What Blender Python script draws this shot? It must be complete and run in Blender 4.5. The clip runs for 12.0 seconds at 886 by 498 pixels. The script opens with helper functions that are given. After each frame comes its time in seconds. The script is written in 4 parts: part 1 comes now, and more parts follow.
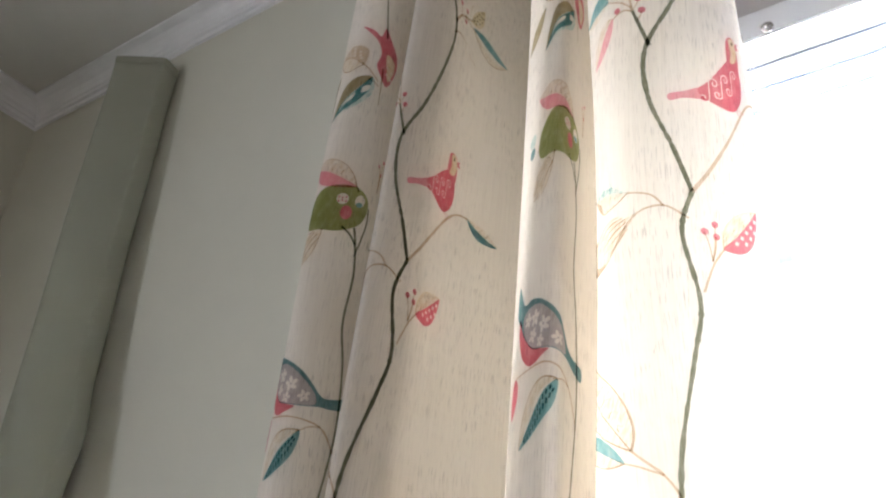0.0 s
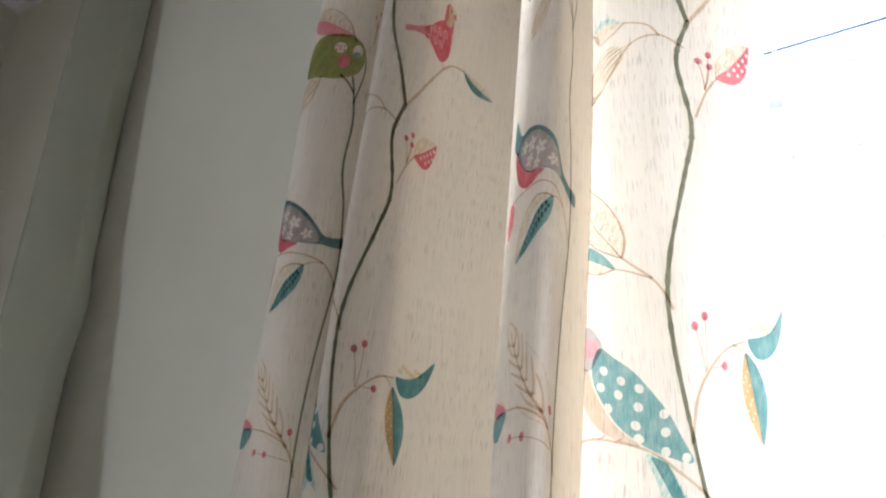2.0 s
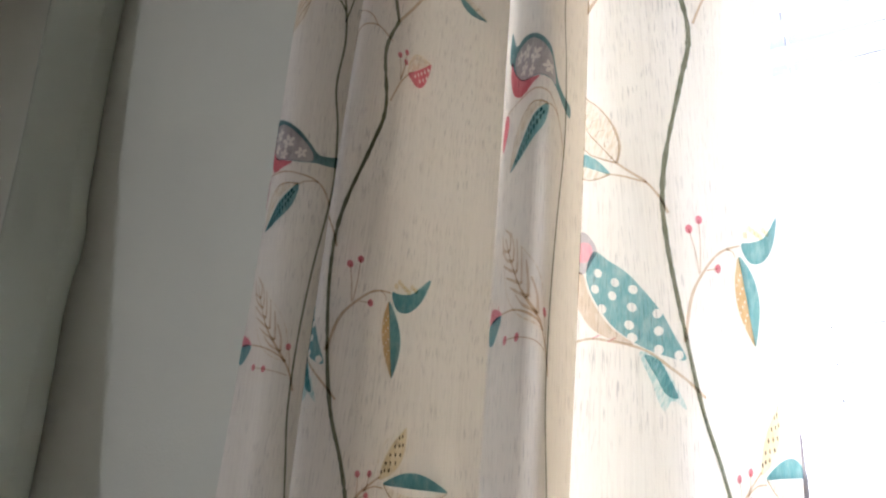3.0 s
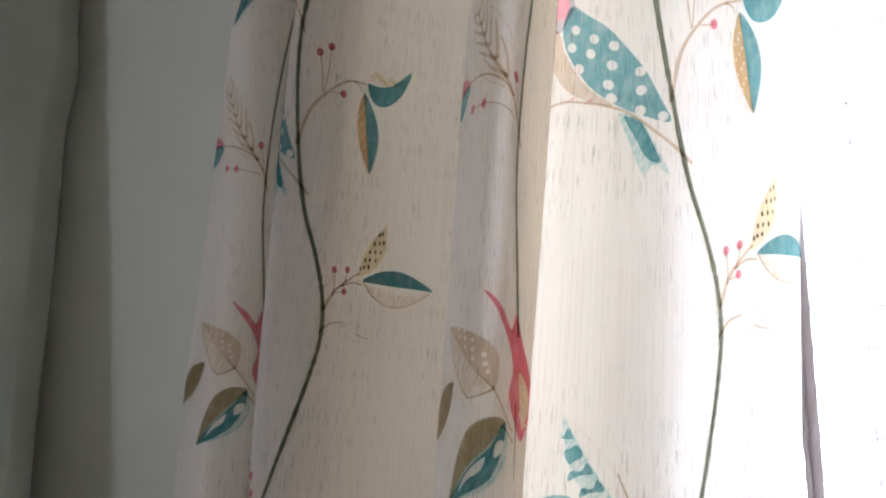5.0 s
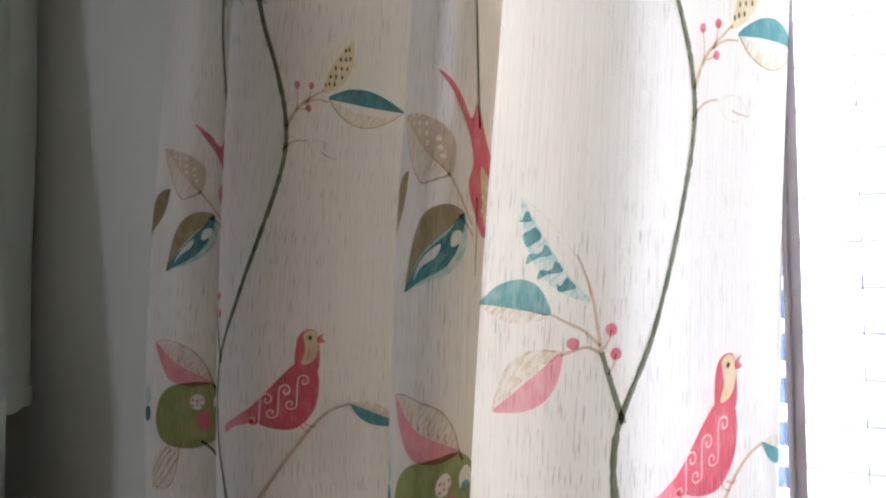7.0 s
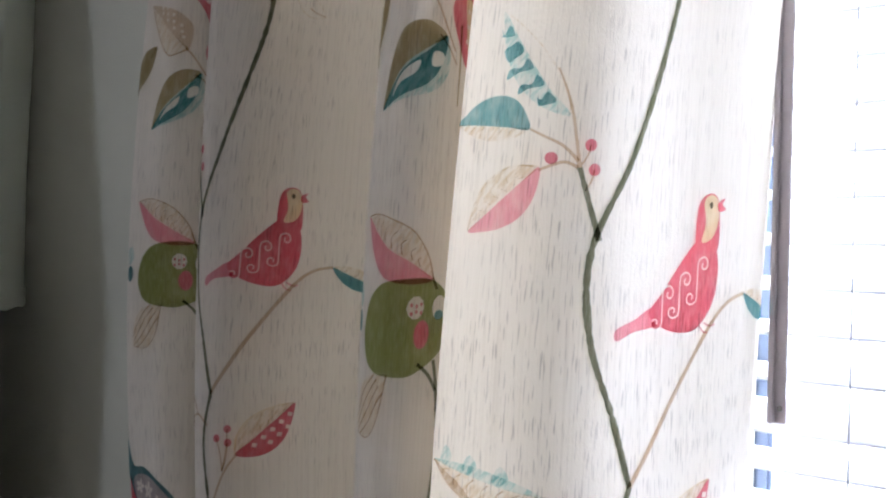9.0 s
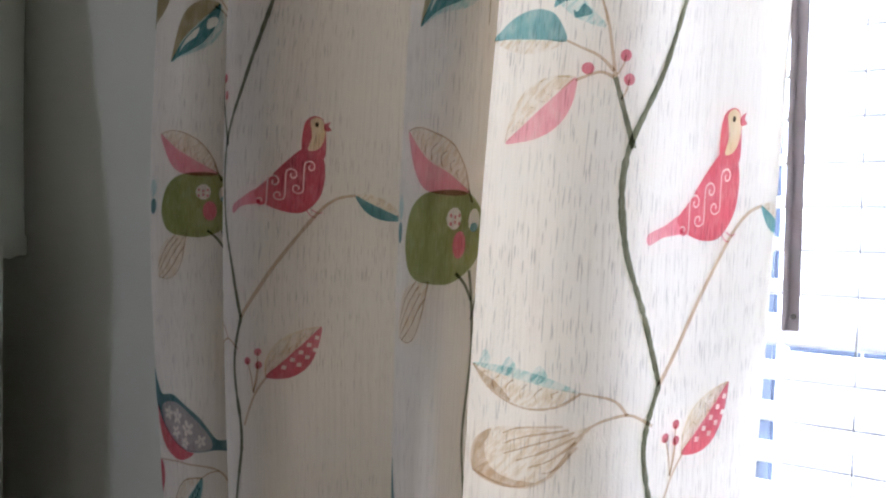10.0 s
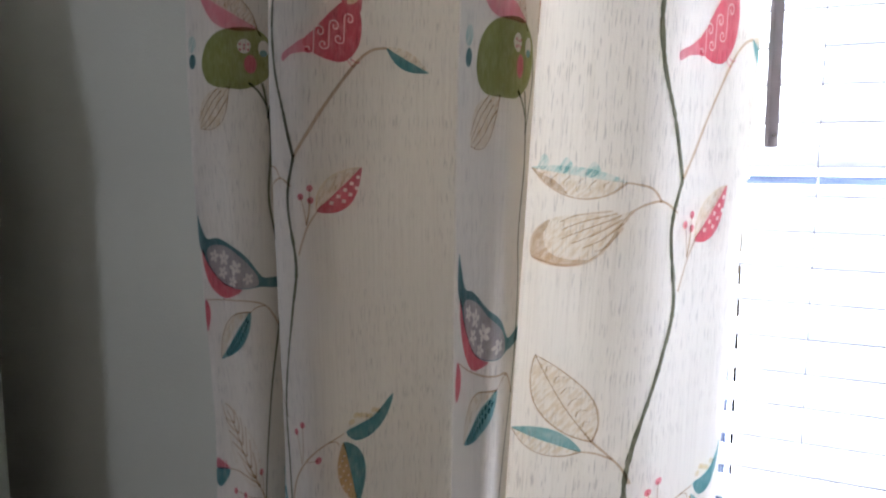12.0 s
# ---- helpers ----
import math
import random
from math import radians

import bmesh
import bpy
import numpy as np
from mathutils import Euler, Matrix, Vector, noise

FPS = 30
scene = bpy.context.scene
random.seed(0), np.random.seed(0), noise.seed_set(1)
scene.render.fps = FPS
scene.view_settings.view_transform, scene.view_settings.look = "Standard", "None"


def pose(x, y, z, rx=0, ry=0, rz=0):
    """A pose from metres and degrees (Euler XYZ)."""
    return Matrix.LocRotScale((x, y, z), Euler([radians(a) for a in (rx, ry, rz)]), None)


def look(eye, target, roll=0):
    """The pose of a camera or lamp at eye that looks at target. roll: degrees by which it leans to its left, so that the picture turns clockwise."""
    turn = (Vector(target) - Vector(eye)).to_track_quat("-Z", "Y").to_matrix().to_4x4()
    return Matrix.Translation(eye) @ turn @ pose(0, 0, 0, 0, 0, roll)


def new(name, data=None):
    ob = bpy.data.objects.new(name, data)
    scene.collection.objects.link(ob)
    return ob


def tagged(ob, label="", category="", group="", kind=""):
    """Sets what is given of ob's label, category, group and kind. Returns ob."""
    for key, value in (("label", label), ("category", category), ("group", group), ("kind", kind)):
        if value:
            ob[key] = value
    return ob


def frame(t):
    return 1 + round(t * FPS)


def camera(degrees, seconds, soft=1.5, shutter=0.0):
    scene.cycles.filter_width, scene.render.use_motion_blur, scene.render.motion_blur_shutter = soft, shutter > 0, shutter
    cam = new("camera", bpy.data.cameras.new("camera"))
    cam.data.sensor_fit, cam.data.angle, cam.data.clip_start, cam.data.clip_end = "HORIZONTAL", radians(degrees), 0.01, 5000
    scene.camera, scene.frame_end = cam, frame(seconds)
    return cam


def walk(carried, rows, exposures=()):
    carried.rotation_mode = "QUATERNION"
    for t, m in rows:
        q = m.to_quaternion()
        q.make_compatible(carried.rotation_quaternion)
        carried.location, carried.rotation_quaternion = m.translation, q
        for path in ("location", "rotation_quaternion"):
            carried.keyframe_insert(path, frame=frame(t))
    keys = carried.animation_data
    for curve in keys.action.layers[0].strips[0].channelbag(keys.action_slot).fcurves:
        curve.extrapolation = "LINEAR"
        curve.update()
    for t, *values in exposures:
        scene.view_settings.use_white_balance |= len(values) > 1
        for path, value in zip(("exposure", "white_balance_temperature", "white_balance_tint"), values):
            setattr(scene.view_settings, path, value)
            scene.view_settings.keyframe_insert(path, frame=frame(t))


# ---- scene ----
from mathutils.geometry import delaunay_2d_cdt

cam = camera(59.2, 12.0, soft=2.2)
PATH = [
    (0, (-0.027, -0.060, 1.178), (-0.964, 1.382, 2.200), 2.1),
    (0.5, (-0.026, -0.062, 1.158), (-0.969, 1.393, 2.155), 2.2),
    (1, (-0.027, -0.061, 1.135), (-0.968, 1.431, 2.075), 2.1),
    (1.5, (-0.036, -0.056, 1.115), (-0.988, 1.458, 2.009), 1.9),
    (2, (-0.042, -0.052, 1.092), (-1.001, 1.495, 1.923), 1.7),
    (2.5, (-0.047, -0.048, 1.080), (-1.005, 1.519, 1.873), 1.2),
    (3, (-0.047, -0.040, 1.058), (-1.021, 1.554, 1.771), 1.1),
    (3.5, (-0.035, -0.015, 1.041), (-1.057, 1.589, 1.661), 0.7),
    (3.7, (-0.041, -0.006, 1.022), (-1.050, 1.617, 1.614), 0.9),
    (5.3, (-0.037, 0.050, 0.998), (-1.140, 1.684, 1.333), 0.3),
    (5.5, (-0.038, 0.053, 0.988), (-1.138, 1.693, 1.303), 0.1),
    (6, (-0.036, 0.073, 0.973), (-1.160, 1.713, 1.180), -0.2),
    (6.5, (-0.034, 0.085, 0.962), (-1.159, 1.732, 1.107), -0.3),
    (7, (-0.028, 0.097, 0.938), (-1.165, 1.738, 1.052), -0.3),
    (7.2, (-0.027, 0.105, 0.930), (-1.172, 1.741, 1.021), -0.3),
    (8.8, (-0.021, 0.122, 0.852), (-1.190, 1.744, 0.887), 1.9),
    (9, (-0.020, 0.118, 0.847), (-1.170, 1.754, 0.879), 1.8),
    (9.5, (-0.030, 0.103, 0.830), (-1.171, 1.746, 0.809), 1.9),
    (10, (-0.039, 0.082, 0.814), (-1.144, 1.747, 0.750), 1.1),
    (10.5, (-0.053, 0.054, 0.796), (-1.095, 1.758, 0.694), 0.5),
    (11, (-0.069, 0.013, 0.775), (-1.046, 1.750, 0.608), -0.0),
    (11.5, (-0.083, -0.027, 0.756), (-0.992, 1.741, 0.532), -0.4),
    (12, (-0.092, -0.065, 0.738), (-0.976, 1.711, 0.481), -0.1),
]

walk(cam, [(t, look(eye, target, roll)) for t, eye, target, roll in PATH],
     [(0.0, 0.33, 6330, 15.5), (2.0, 0.08, 6230, 15), (3.5, -0.15, 6100, 16.5), (5.5, -0.36, 5980, 17), (9.0, -0.49, 5930, 16.5), (12.0, -0.47, 5900, 17)])

# ---- daylight ----
WALL_Y = 0.845            # inner face of the window wall
CEILING = 2.755
GLASS_X = (-0.212, 1.50)  # the window's opening
GLASS_Z = (0.22, 2.06)

world = bpy.data.worlds.new("sky")
scene.world = world
world.use_nodes = True
sky = world.node_tree.nodes.new("ShaderNodeTexSky")
sky.sky_type, sky.sun_disc = "NISHITA", False
sky.sun_elevation, sky.sun_rotation = radians(48), radians(20)
background = world.node_tree.nodes["Background"]
background.inputs["Strength"].default_value = 0.15
world.node_tree.links.new(sky.outputs["Color"], background.inputs["Color"])

sun = new("sun", bpy.data.lights.new("sun", "SUN"))
sun.data.energy, sun.data.angle, sun.data.color = 1.2, radians(12), (1.0, 0.95, 0.88)
sun.matrix_world = look((0.9, 3.5, 4.5), (0.5, 0.8, 1.0))

daylight = new("window_daylight", bpy.data.lights.new("window_daylight", "AREA"))
daylight.data.shape, daylight.data.size, daylight.data.size_y = "RECTANGLE", 1.80, 1.56
daylight.data.energy, daylight.data.color = 440.0, (0.86, 0.925, 1.0)
daylight.matrix_world = look((0.645, 1.16, 0.98), (0.645, 0.0, 0.98))

side_light = new("side_window_daylight", bpy.data.lights.new("side_window_daylight", "AREA"))
side_light.data.shape, side_light.data.size, side_light.data.size_y = "RECTANGLE", 1.40, 1.2
side_light.data.energy, side_light.data.color = 54.0, (0.86, 0.92, 1.0)
side_light.matrix_world = look((-2.30, -2.25, 1.50), (0.0, -2.25, 1.50))


# ---- materials ----
def material(name):
    mat = bpy.data.materials.new(name)
    mat.use_nodes = True
    tree = mat.node_tree
    tree.nodes.clear()
    out = tree.nodes.new("ShaderNodeOutputMaterial")
    return mat, tree, out


def put(tree, kind, **values):
    node = tree.nodes.new(kind)
    for key, value in values.items():
        node.inputs[key.replace("_", " ")].default_value = value
    return node


def spots(tree, vector, scale, detail, low, high, stretch=(1, 1, 1)):
    """Noise stretched along an axis and cut to a range, as a factor."""
    place = put(tree, "ShaderNodeMapping", Scale=stretch)
    tree.links.new(vector, place.inputs["Vector"])
    tex = put(tree, "ShaderNodeTexNoise", Scale=scale, Detail=detail)
    tree.links.new(place.outputs["Vector"], tex.inputs["Vector"])
    cut = tree.nodes.new("ShaderNodeMapRange")
    cut.inputs["From Min"].default_value, cut.inputs["From Max"].default_value = low, high
    tree.links.new(tex.outputs["Fac"], cut.inputs["Value"])
    return cut.outputs["Result"]


def blend(tree, fac, a, b):
    mix = tree.nodes.new("ShaderNodeMix")
    mix.data_type = "RGBA"
    for socket, value in ((mix.inputs[0], fac), (mix.inputs[6], a), (mix.inputs[7], b)):
        if isinstance(value, (tuple, float, int)):
            socket.default_value = (*value, 1) if isinstance(value, tuple) else value
        else:
            tree.links.new(value, socket)
    return mix.outputs[2]


def solid(name, colour, other, rough=0.6, metal=0.0, scale=20, bump=0.1, fine=300, stretch=(1, 1, 1)):
    """A painted, plastic, metal or wooden surface with broad stains and a fine grain."""
    mat, tree, out = material(name)
    where = tree.nodes.new("ShaderNodeTexCoord").outputs["Object"]
    broad = spots(tree, where, scale, 4, 0.35, 0.7, stretch)
    grain = spots(tree, where, fine, 3, 0.3, 0.7, stretch)
    shader = put(tree, "ShaderNodeBsdfPrincipled", Roughness=rough, Metallic=metal)
    tree.links.new(blend(tree, broad, colour, other), shader.inputs["Base Color"])
    relief = put(tree, "ShaderNodeBump", Strength=bump, Distance=0.001)
    tree.links.new(grain, relief.inputs["Height"])
    tree.links.new(relief.outputs["Normal"], shader.inputs["Normal"])
    tree.links.new(shader.outputs["BSDF"], out.inputs["Surface"])
    return mat


def cloth(name, colour, through_colour, share, slub, slub_colour, gaps=0.0):
    """Woven cloth: part of the light is thrown back, part comes through."""
    mat, tree, out = material(name)
    where = tree.nodes.new("ShaderNodeTexCoord").outputs["UV"]
    streak = spots(tree, where, 1.0, 2, 0.46, 0.72, (850, 7, 1))
    fleck = spots(tree, where, 1.0, 1, 0.615, 0.665, (1150, 48, 1))
    patch = spots(tree, where, 1.0, 3, 0.32, 0.56, (11, 6, 1))
    weave = spots(tree, where, 1.0, 2, 0.3, 0.7, (1500, 300, 1))
    def times(a, b):
        node = tree.nodes.new("ShaderNodeMath")
        node.operation = "MULTIPLY"
        for socket, value in zip(node.inputs, (a, b)):
            if isinstance(value, float):
                socket.default_value = value
            else:
                tree.links.new(value, socket)
        return node.outputs[0]

    dark = tuple(k * c for k, c in zip((0.20, 0.13, 0.08), slub_colour))
    knots = times(fleck, patch)
    base = blend(tree, times(streak, slub * 0.3), colour, slub_colour)
    front = blend(tree, times(knots, slub * 0.18), base, dark)
    base = blend(tree, times(streak, slub * 1.15), colour, slub_colour)
    behind = blend(tree, times(knots, min(1.0, slub * 2.2)), base, dark)
    light = put(tree, "ShaderNodeBsdfDiffuse", Roughness=0.6)
    tree.links.new(front, light.inputs["Color"])
    passing = tree.nodes.new("ShaderNodeBsdfTranslucent")
    tint = tree.nodes.new("ShaderNodeMix")
    tint.data_type, tint.blend_type = "RGBA", "MULTIPLY"
    tint.inputs[0].default_value = 1.0
    tree.links.new(behind, tint.inputs[6])
    tint.inputs[7].default_value = (*through_colour, 1)
    tree.links.new(tint.outputs[2], passing.inputs["Color"])
    relief = put(tree, "ShaderNodeBump", Strength=0.25, Distance=0.0006)
    tree.links.new(weave, relief.inputs["Height"])
    for node in (light, passing):
        tree.links.new(relief.outputs["Normal"], node.inputs["Normal"])
    mix = put(tree, "ShaderNodeMixShader", Fac=share)
    tree.links.new(light.outputs[0], mix.inputs[1])
    tree.links.new(passing.outputs[0], mix.inputs[2])
    weave_holes = put(tree, "ShaderNodeBsdfRefraction", Roughness=0.55, IOR=1.12)
    tree.links.new(tint.outputs[2], weave_holes.inputs["Color"])
    open_weave = put(tree, "ShaderNodeMixShader", Fac=gaps)
    tree.links.new(mix.outputs[0], open_weave.inputs[1])
    tree.links.new(weave_holes.outputs[0], open_weave.inputs[2])
    tree.links.new(open_weave.outputs[0], out.inputs["Surface"])
    return mat


def ink(name, colour, lighter=0.3, brushed=False):
    """Printing dye: a clear film that tints the cloth beneath it, watery and patchy, or in brush strokes."""
    mat, tree, out = material(name)
    film = tuple((c / 0.78) ** 0.5 for c in colour)
    pale = tuple(c + (1 - c) * lighter for c in film)
    where = tree.nodes.new("ShaderNodeTexCoord").outputs["UV"]
    if brushed:
        turn = put(tree, "ShaderNodeMapping", Rotation=(0, 0, radians(28)))
        tree.links.new(where, turn.inputs["Vector"])
        worn = spots(tree, turn.outputs["Vector"], 1.0, 3, 0.40, 0.56, (420, 90, 1))
    else:
        worn = spots(tree, where, 1.0, 4, 0.44, 0.80, (130, 70, 1))
    thread = spots(tree, where, 1.0, 2, 0.45, 0.75, (1300, 110, 1))
    tint = blend(tree, worn, film, pale)
    dim = tree.nodes.new("ShaderNodeMath")
    dim.operation = "MULTIPLY"
    dim.inputs[1].default_value = 0.2
    tree.links.new(thread, dim.inputs[0])
    shader = tree.nodes.new("ShaderNodeBsdfTransparent")
    tree.links.new(blend(tree, dim.outputs[0], tint, (1.0, 1.0, 1.0)), shader.inputs["Color"])
    tree.links.new(shader.outputs[0], out.inputs["Surface"])
    return mat


WALL_PAINT = solid("sage_wall_paint", (0.595, 0.58, 0.49), (0.565, 0.55, 0.465), 0.75, 0, 3, 0.25, 220)
# dark brown for the unseen walls, chosen to cut the bounced light
LOW_BOUNCE_PAINT = solid("low_bounce_wall_paint", (0.30, 0.25, 0.20), (0.27, 0.225, 0.18), 0.75, 0, 3, 0.25, 220)
CEILING_PAINT = solid("ceiling_paint", (0.60, 0.585, 0.54), (0.56, 0.55, 0.51), 0.8, 0, 4, 0.2, 260)
CORNICE_PAINT = solid("cornice_paint", (0.78, 0.78, 0.78), (0.72, 0.72, 0.72), 0.55, 0, 9, 0.1, 200)
CARPET = solid("carpet", (0.15, 0.13, 0.11), (0.11, 0.10, 0.085), 0.95, 0, 12, 0.9, 420)
FRAME_PAINT = solid("window_frame_metal", (0.10, 0.13, 0.20), (0.08, 0.10, 0.16), 0.4, 0.3, 15, 0.05)
WAND_METAL = solid("wand_metal", (0.58, 0.52, 0.53), (0.50, 0.45, 0.46), 0.42, 0.25, 30, 0.05)
SCREW_METAL = solid("screw_metal", (0.75, 0.74, 0.73), (0.6, 0.6, 0.6), 0.25, 0.9, 60, 0.05)
RAIL_METAL = solid("headrail_metal", (0.66, 0.64, 0.65), (0.60, 0.58, 0.59), 0.45, 0.1, 12, 0.05)
DARK_WOOD = solid("dark_wood", (0.045, 0.034, 0.026), (0.03, 0.023, 0.018), 0.5, 0, 8, 0.3, 120, (6, 6, 0.6))
LINEN = cloth("linen", (0.735, 0.69, 0.63), (0.98, 0.93, 0.82), 0.28, 0.42, (0.46, 0.40, 0.32), 0.08)
DRAPE = cloth("sage_drape", (0.322, 0.323, 0.26), (0.8, 0.8, 0.7), 0.02, 0.06, (0.33, 0.33, 0.28))
CORD = solid("white_cord", (0.72, 0.72, 0.74), (0.6, 0.6, 0.64), 0.8)

SLAT, tree, out = material("white_slat")
light = put(tree, "ShaderNodeBsdfPrincipled", Base_Color=(0.86, 0.87, 0.88, 1), Roughness=0.35)
passing = put(tree, "ShaderNodeBsdfTranslucent", Color=(0.9, 0.92, 0.95, 1))
mix = put(tree, "ShaderNodeMixShader", Fac=0.12)
tree.links.new(light.outputs[0], mix.inputs[1])
tree.links.new(passing.outputs[0], mix.inputs[2])
tree.links.new(mix.outputs[0], out.inputs["Surface"])

PANE, tree, out = material("window_glass")
clear = put(tree, "ShaderNodeBsdfPrincipled", Base_Color=(1, 1, 1, 1), Roughness=0.02, IOR=1.45)
clear.inputs["Transmission Weight"].default_value = 1.0
tree.links.new(clear.outputs[0], out.inputs["Surface"])

RED = ink("red_dye", (0.52, 0.06, 0.10), 0.22)
PINK = ink("pink_dye", (0.66, 0.17, 0.24))
VINE = ink("vine_green_dye", (0.045, 0.055, 0.030), 0.12)
GREEN = ink("nest_green_dye", (0.15, 0.19, 0.045), 0.2)
TEAL = ink("teal_dye", (0.045, 0.20, 0.245))
SKY_TEAL = ink("pale_teal_dye", (0.20, 0.45, 0.48), 0.7, True)
NAVY = ink("blue_grey_dye", (0.030, 0.115, 0.145), 0.2)
GREY = ink("grey_dye", (0.27, 0.25, 0.29), 0.3)
BROWN = ink("brown_dye", (0.40, 0.27, 0.17), 0.3)
TAN = ink("tan_dye", (0.58, 0.47, 0.33), 0.85, True)
STRAW = ink("straw_dye", (0.64, 0.52, 0.30), 0.55)
SAND = ink("sand_dye", (0.47, 0.345, 0.24), 0.4)
OLIVE = ink("olive_dye", (0.20, 0.155, 0.07), 0.25)
ORANGE = ink("orange_dye", (0.46, 0.26, 0.10), 0.25)
BLACK = ink("black_dye", (0.06, 0.05, 0.05), 0.1)
BLUSH = ink("blush_dye", (0.60, 0.46, 0.46))


# ---- building helpers ----
def part(name, bm, mat, parent=None, label="", smooth=False):
    """One mesh object out of a bmesh, under a thing or a part."""
    mesh = bpy.data.meshes.new(name)
    bm.normal_update()
    bm.to_mesh(mesh)
    bm.free()
    for m in (mat if isinstance(mat, (list, tuple)) else [mat]):
        mesh.materials.append(m)
    if smooth:
        mesh.polygons.foreach_set("use_smooth", [True] * len(mesh.polygons))
    ob = new(name, mesh)
    if parent:
        ob.parent = parent
    if label:
        tagged(ob, label)
    return ob


def block(x0, x1, y0, y1, z0, z1, bevel=0.0, bm=None):
    bm = bm or bmesh.new()
    made = bmesh.ops.create_cube(bm, size=1.0)["verts"]
    bmesh.ops.scale(bm, vec=(x1 - x0, y1 - y0, z1 - z0), verts=made)
    bmesh.ops.translate(bm, vec=((x0 + x1) / 2, (y0 + y1) / 2, (z0 + z1) / 2), verts=made)
    if bevel:
        edges = list({e for v in made for e in v.link_edges})
        bmesh.ops.bevel(bm, geom=edges, offset=bevel, segments=2, affect="EDGES")
    return bm


def rod(a, b, radius, sides=12, bm=None):
    bm = bm or bmesh.new()
    a, b = Vector(a), Vector(b)
    m = Matrix.Translation((a + b) / 2) @ (b - a).to_track_quat("Z", "Y").to_matrix().to_4x4()
    bmesh.ops.create_cone(bm, cap_ends=True, segments=sides, radius1=radius, radius2=radius, depth=(b - a).length, matrix=m)
    return bm


def sweep(profile, start, end, out_way):
    """A moulding: the profile (outwards, down) carried from start to end, closed at both ends."""
    bm = bmesh.new()
    start, end, out_way = Vector(start), Vector(end), Vector(out_way)
    rings = []
    for at, mitre in ((start, 1), (end, 1)):
        rings.append([bm.verts.new(at + out_way * o + Vector((0, 0, -d))) for o, d in profile])
    n = len(profile)
    for i in range(n):
        bm.faces.new((rings[0][i], rings[0][(i + 1) % n], rings[1][(i + 1) % n], rings[1][i]))
    bm.faces.new(rings[0][::-1])
    bm.faces.new(rings[1])
    bmesh.ops.recalc_face_normals(bm, faces=bm.faces)
    return bm


def thing(name, label, category, at=(0, 0, 0), kind="", group=""):
    ob = new(name)
    ob.location = at
    return tagged(ob, label, category, group, kind)


# ---- the room ----
LEFT, RIGHT, BACK = -2.13, 3.20, -5.4
T = 0.12
floor = part("floor", block(LEFT - T, RIGHT + T, BACK - T, WALL_Y + 0.30, -0.10, 0), CARPET)
tagged(floor, "plain brown carpet on the bedroom floor", "floor", kind="structure")
ceiling = part("ceiling", block(LEFT - T, RIGHT + T, BACK - T, WALL_Y + 0.30, CEILING, CEILING + 0.1), CEILING_PAINT)
tagged(ceiling, "flat off-white painted ceiling", "ceiling", kind="structure")

bm = bmesh.new()
D = 0.30
block(LEFT - T, GLASS_X[0], WALL_Y, WALL_Y + D, 0, CEILING, bm=bm)
block(GLASS_X[1], RIGHT + T, WALL_Y, WALL_Y + D, 0, CEILING, bm=bm)
block(GLASS_X[0], GLASS_X[1], WALL_Y, WALL_Y + D, 0, GLASS_Z[0], bm=bm)
block(GLASS_X[0], GLASS_X[1], WALL_Y, WALL_Y + D, GLASS_Z[1], CEILING, bm=bm)
wall_window = tagged(part("wall_window", bm, WALL_PAINT), "sage-grey painted plaster wall with a window opening", "wall", kind="structure")
bm = block(LEFT - T, LEFT, BACK, -3.20, 0, CEILING)
block(LEFT - T, LEFT, -1.30, WALL_Y, 0, CEILING, bm=bm)
block(LEFT - T, LEFT, -3.20, -1.30, 0, 0.90, bm=bm)
block(LEFT - T, LEFT, -3.20, -1.30, 2.10, CEILING, bm=bm)
tagged(part("wall_left", bm, WALL_PAINT), "sage-grey painted plaster wall with a side window opening", "wall", kind="structure")
# unseen right and back walls, dark and far off to lower the bounce
for name, box in (("wall_right", (RIGHT, RIGHT + T, BACK, WALL_Y, 0, CEILING)),
                  ("wall_back", (LEFT - T, RIGHT + T, BACK - T, BACK, 0, CEILING))):
    tagged(part(name, block(*box), LOW_BOUNCE_PAINT), "plain unseen plaster wall, painted dark brown to cut bounced light", "wall", kind="structure")

# stepped cove between wall and ceiling: bead, hollow, bead
COVE = [(0.0, 0.0)] + [(0.064, 0.0), (0.064, 0.007), (0.057, 0.009)] + \
       [(0.057 - 0.037 * math.sin(a), 0.009 + 0.042 * (1 - math.cos(a))) for a in (0.4, 0.8, 1.2, 1.5)] + \
       [(0.016, 0.052), (0.016, 0.060), (0.008, 0.064), (0.008, 0.076), (0.0, 0.078)]
cornice = thing("cornice", "white stepped plaster cornice round the ceiling", "cornice", kind="structure")
part("cornice_run", sweep(COVE, (LEFT, WALL_Y, CEILING), (RIGHT, WALL_Y, CEILING), (0, -1, 0)), CORNICE_PAINT, cornice)
part("cornice_run", sweep(COVE, (LEFT, BACK, CEILING), (LEFT, WALL_Y, CEILING), (1, 0, 0)), CORNICE_PAINT, cornice)
part("cornice_run", sweep(COVE, (RIGHT, BACK, CEILING), (RIGHT, WALL_Y, CEILING), (-1, 0, 0)), CORNICE_PAINT, cornice)

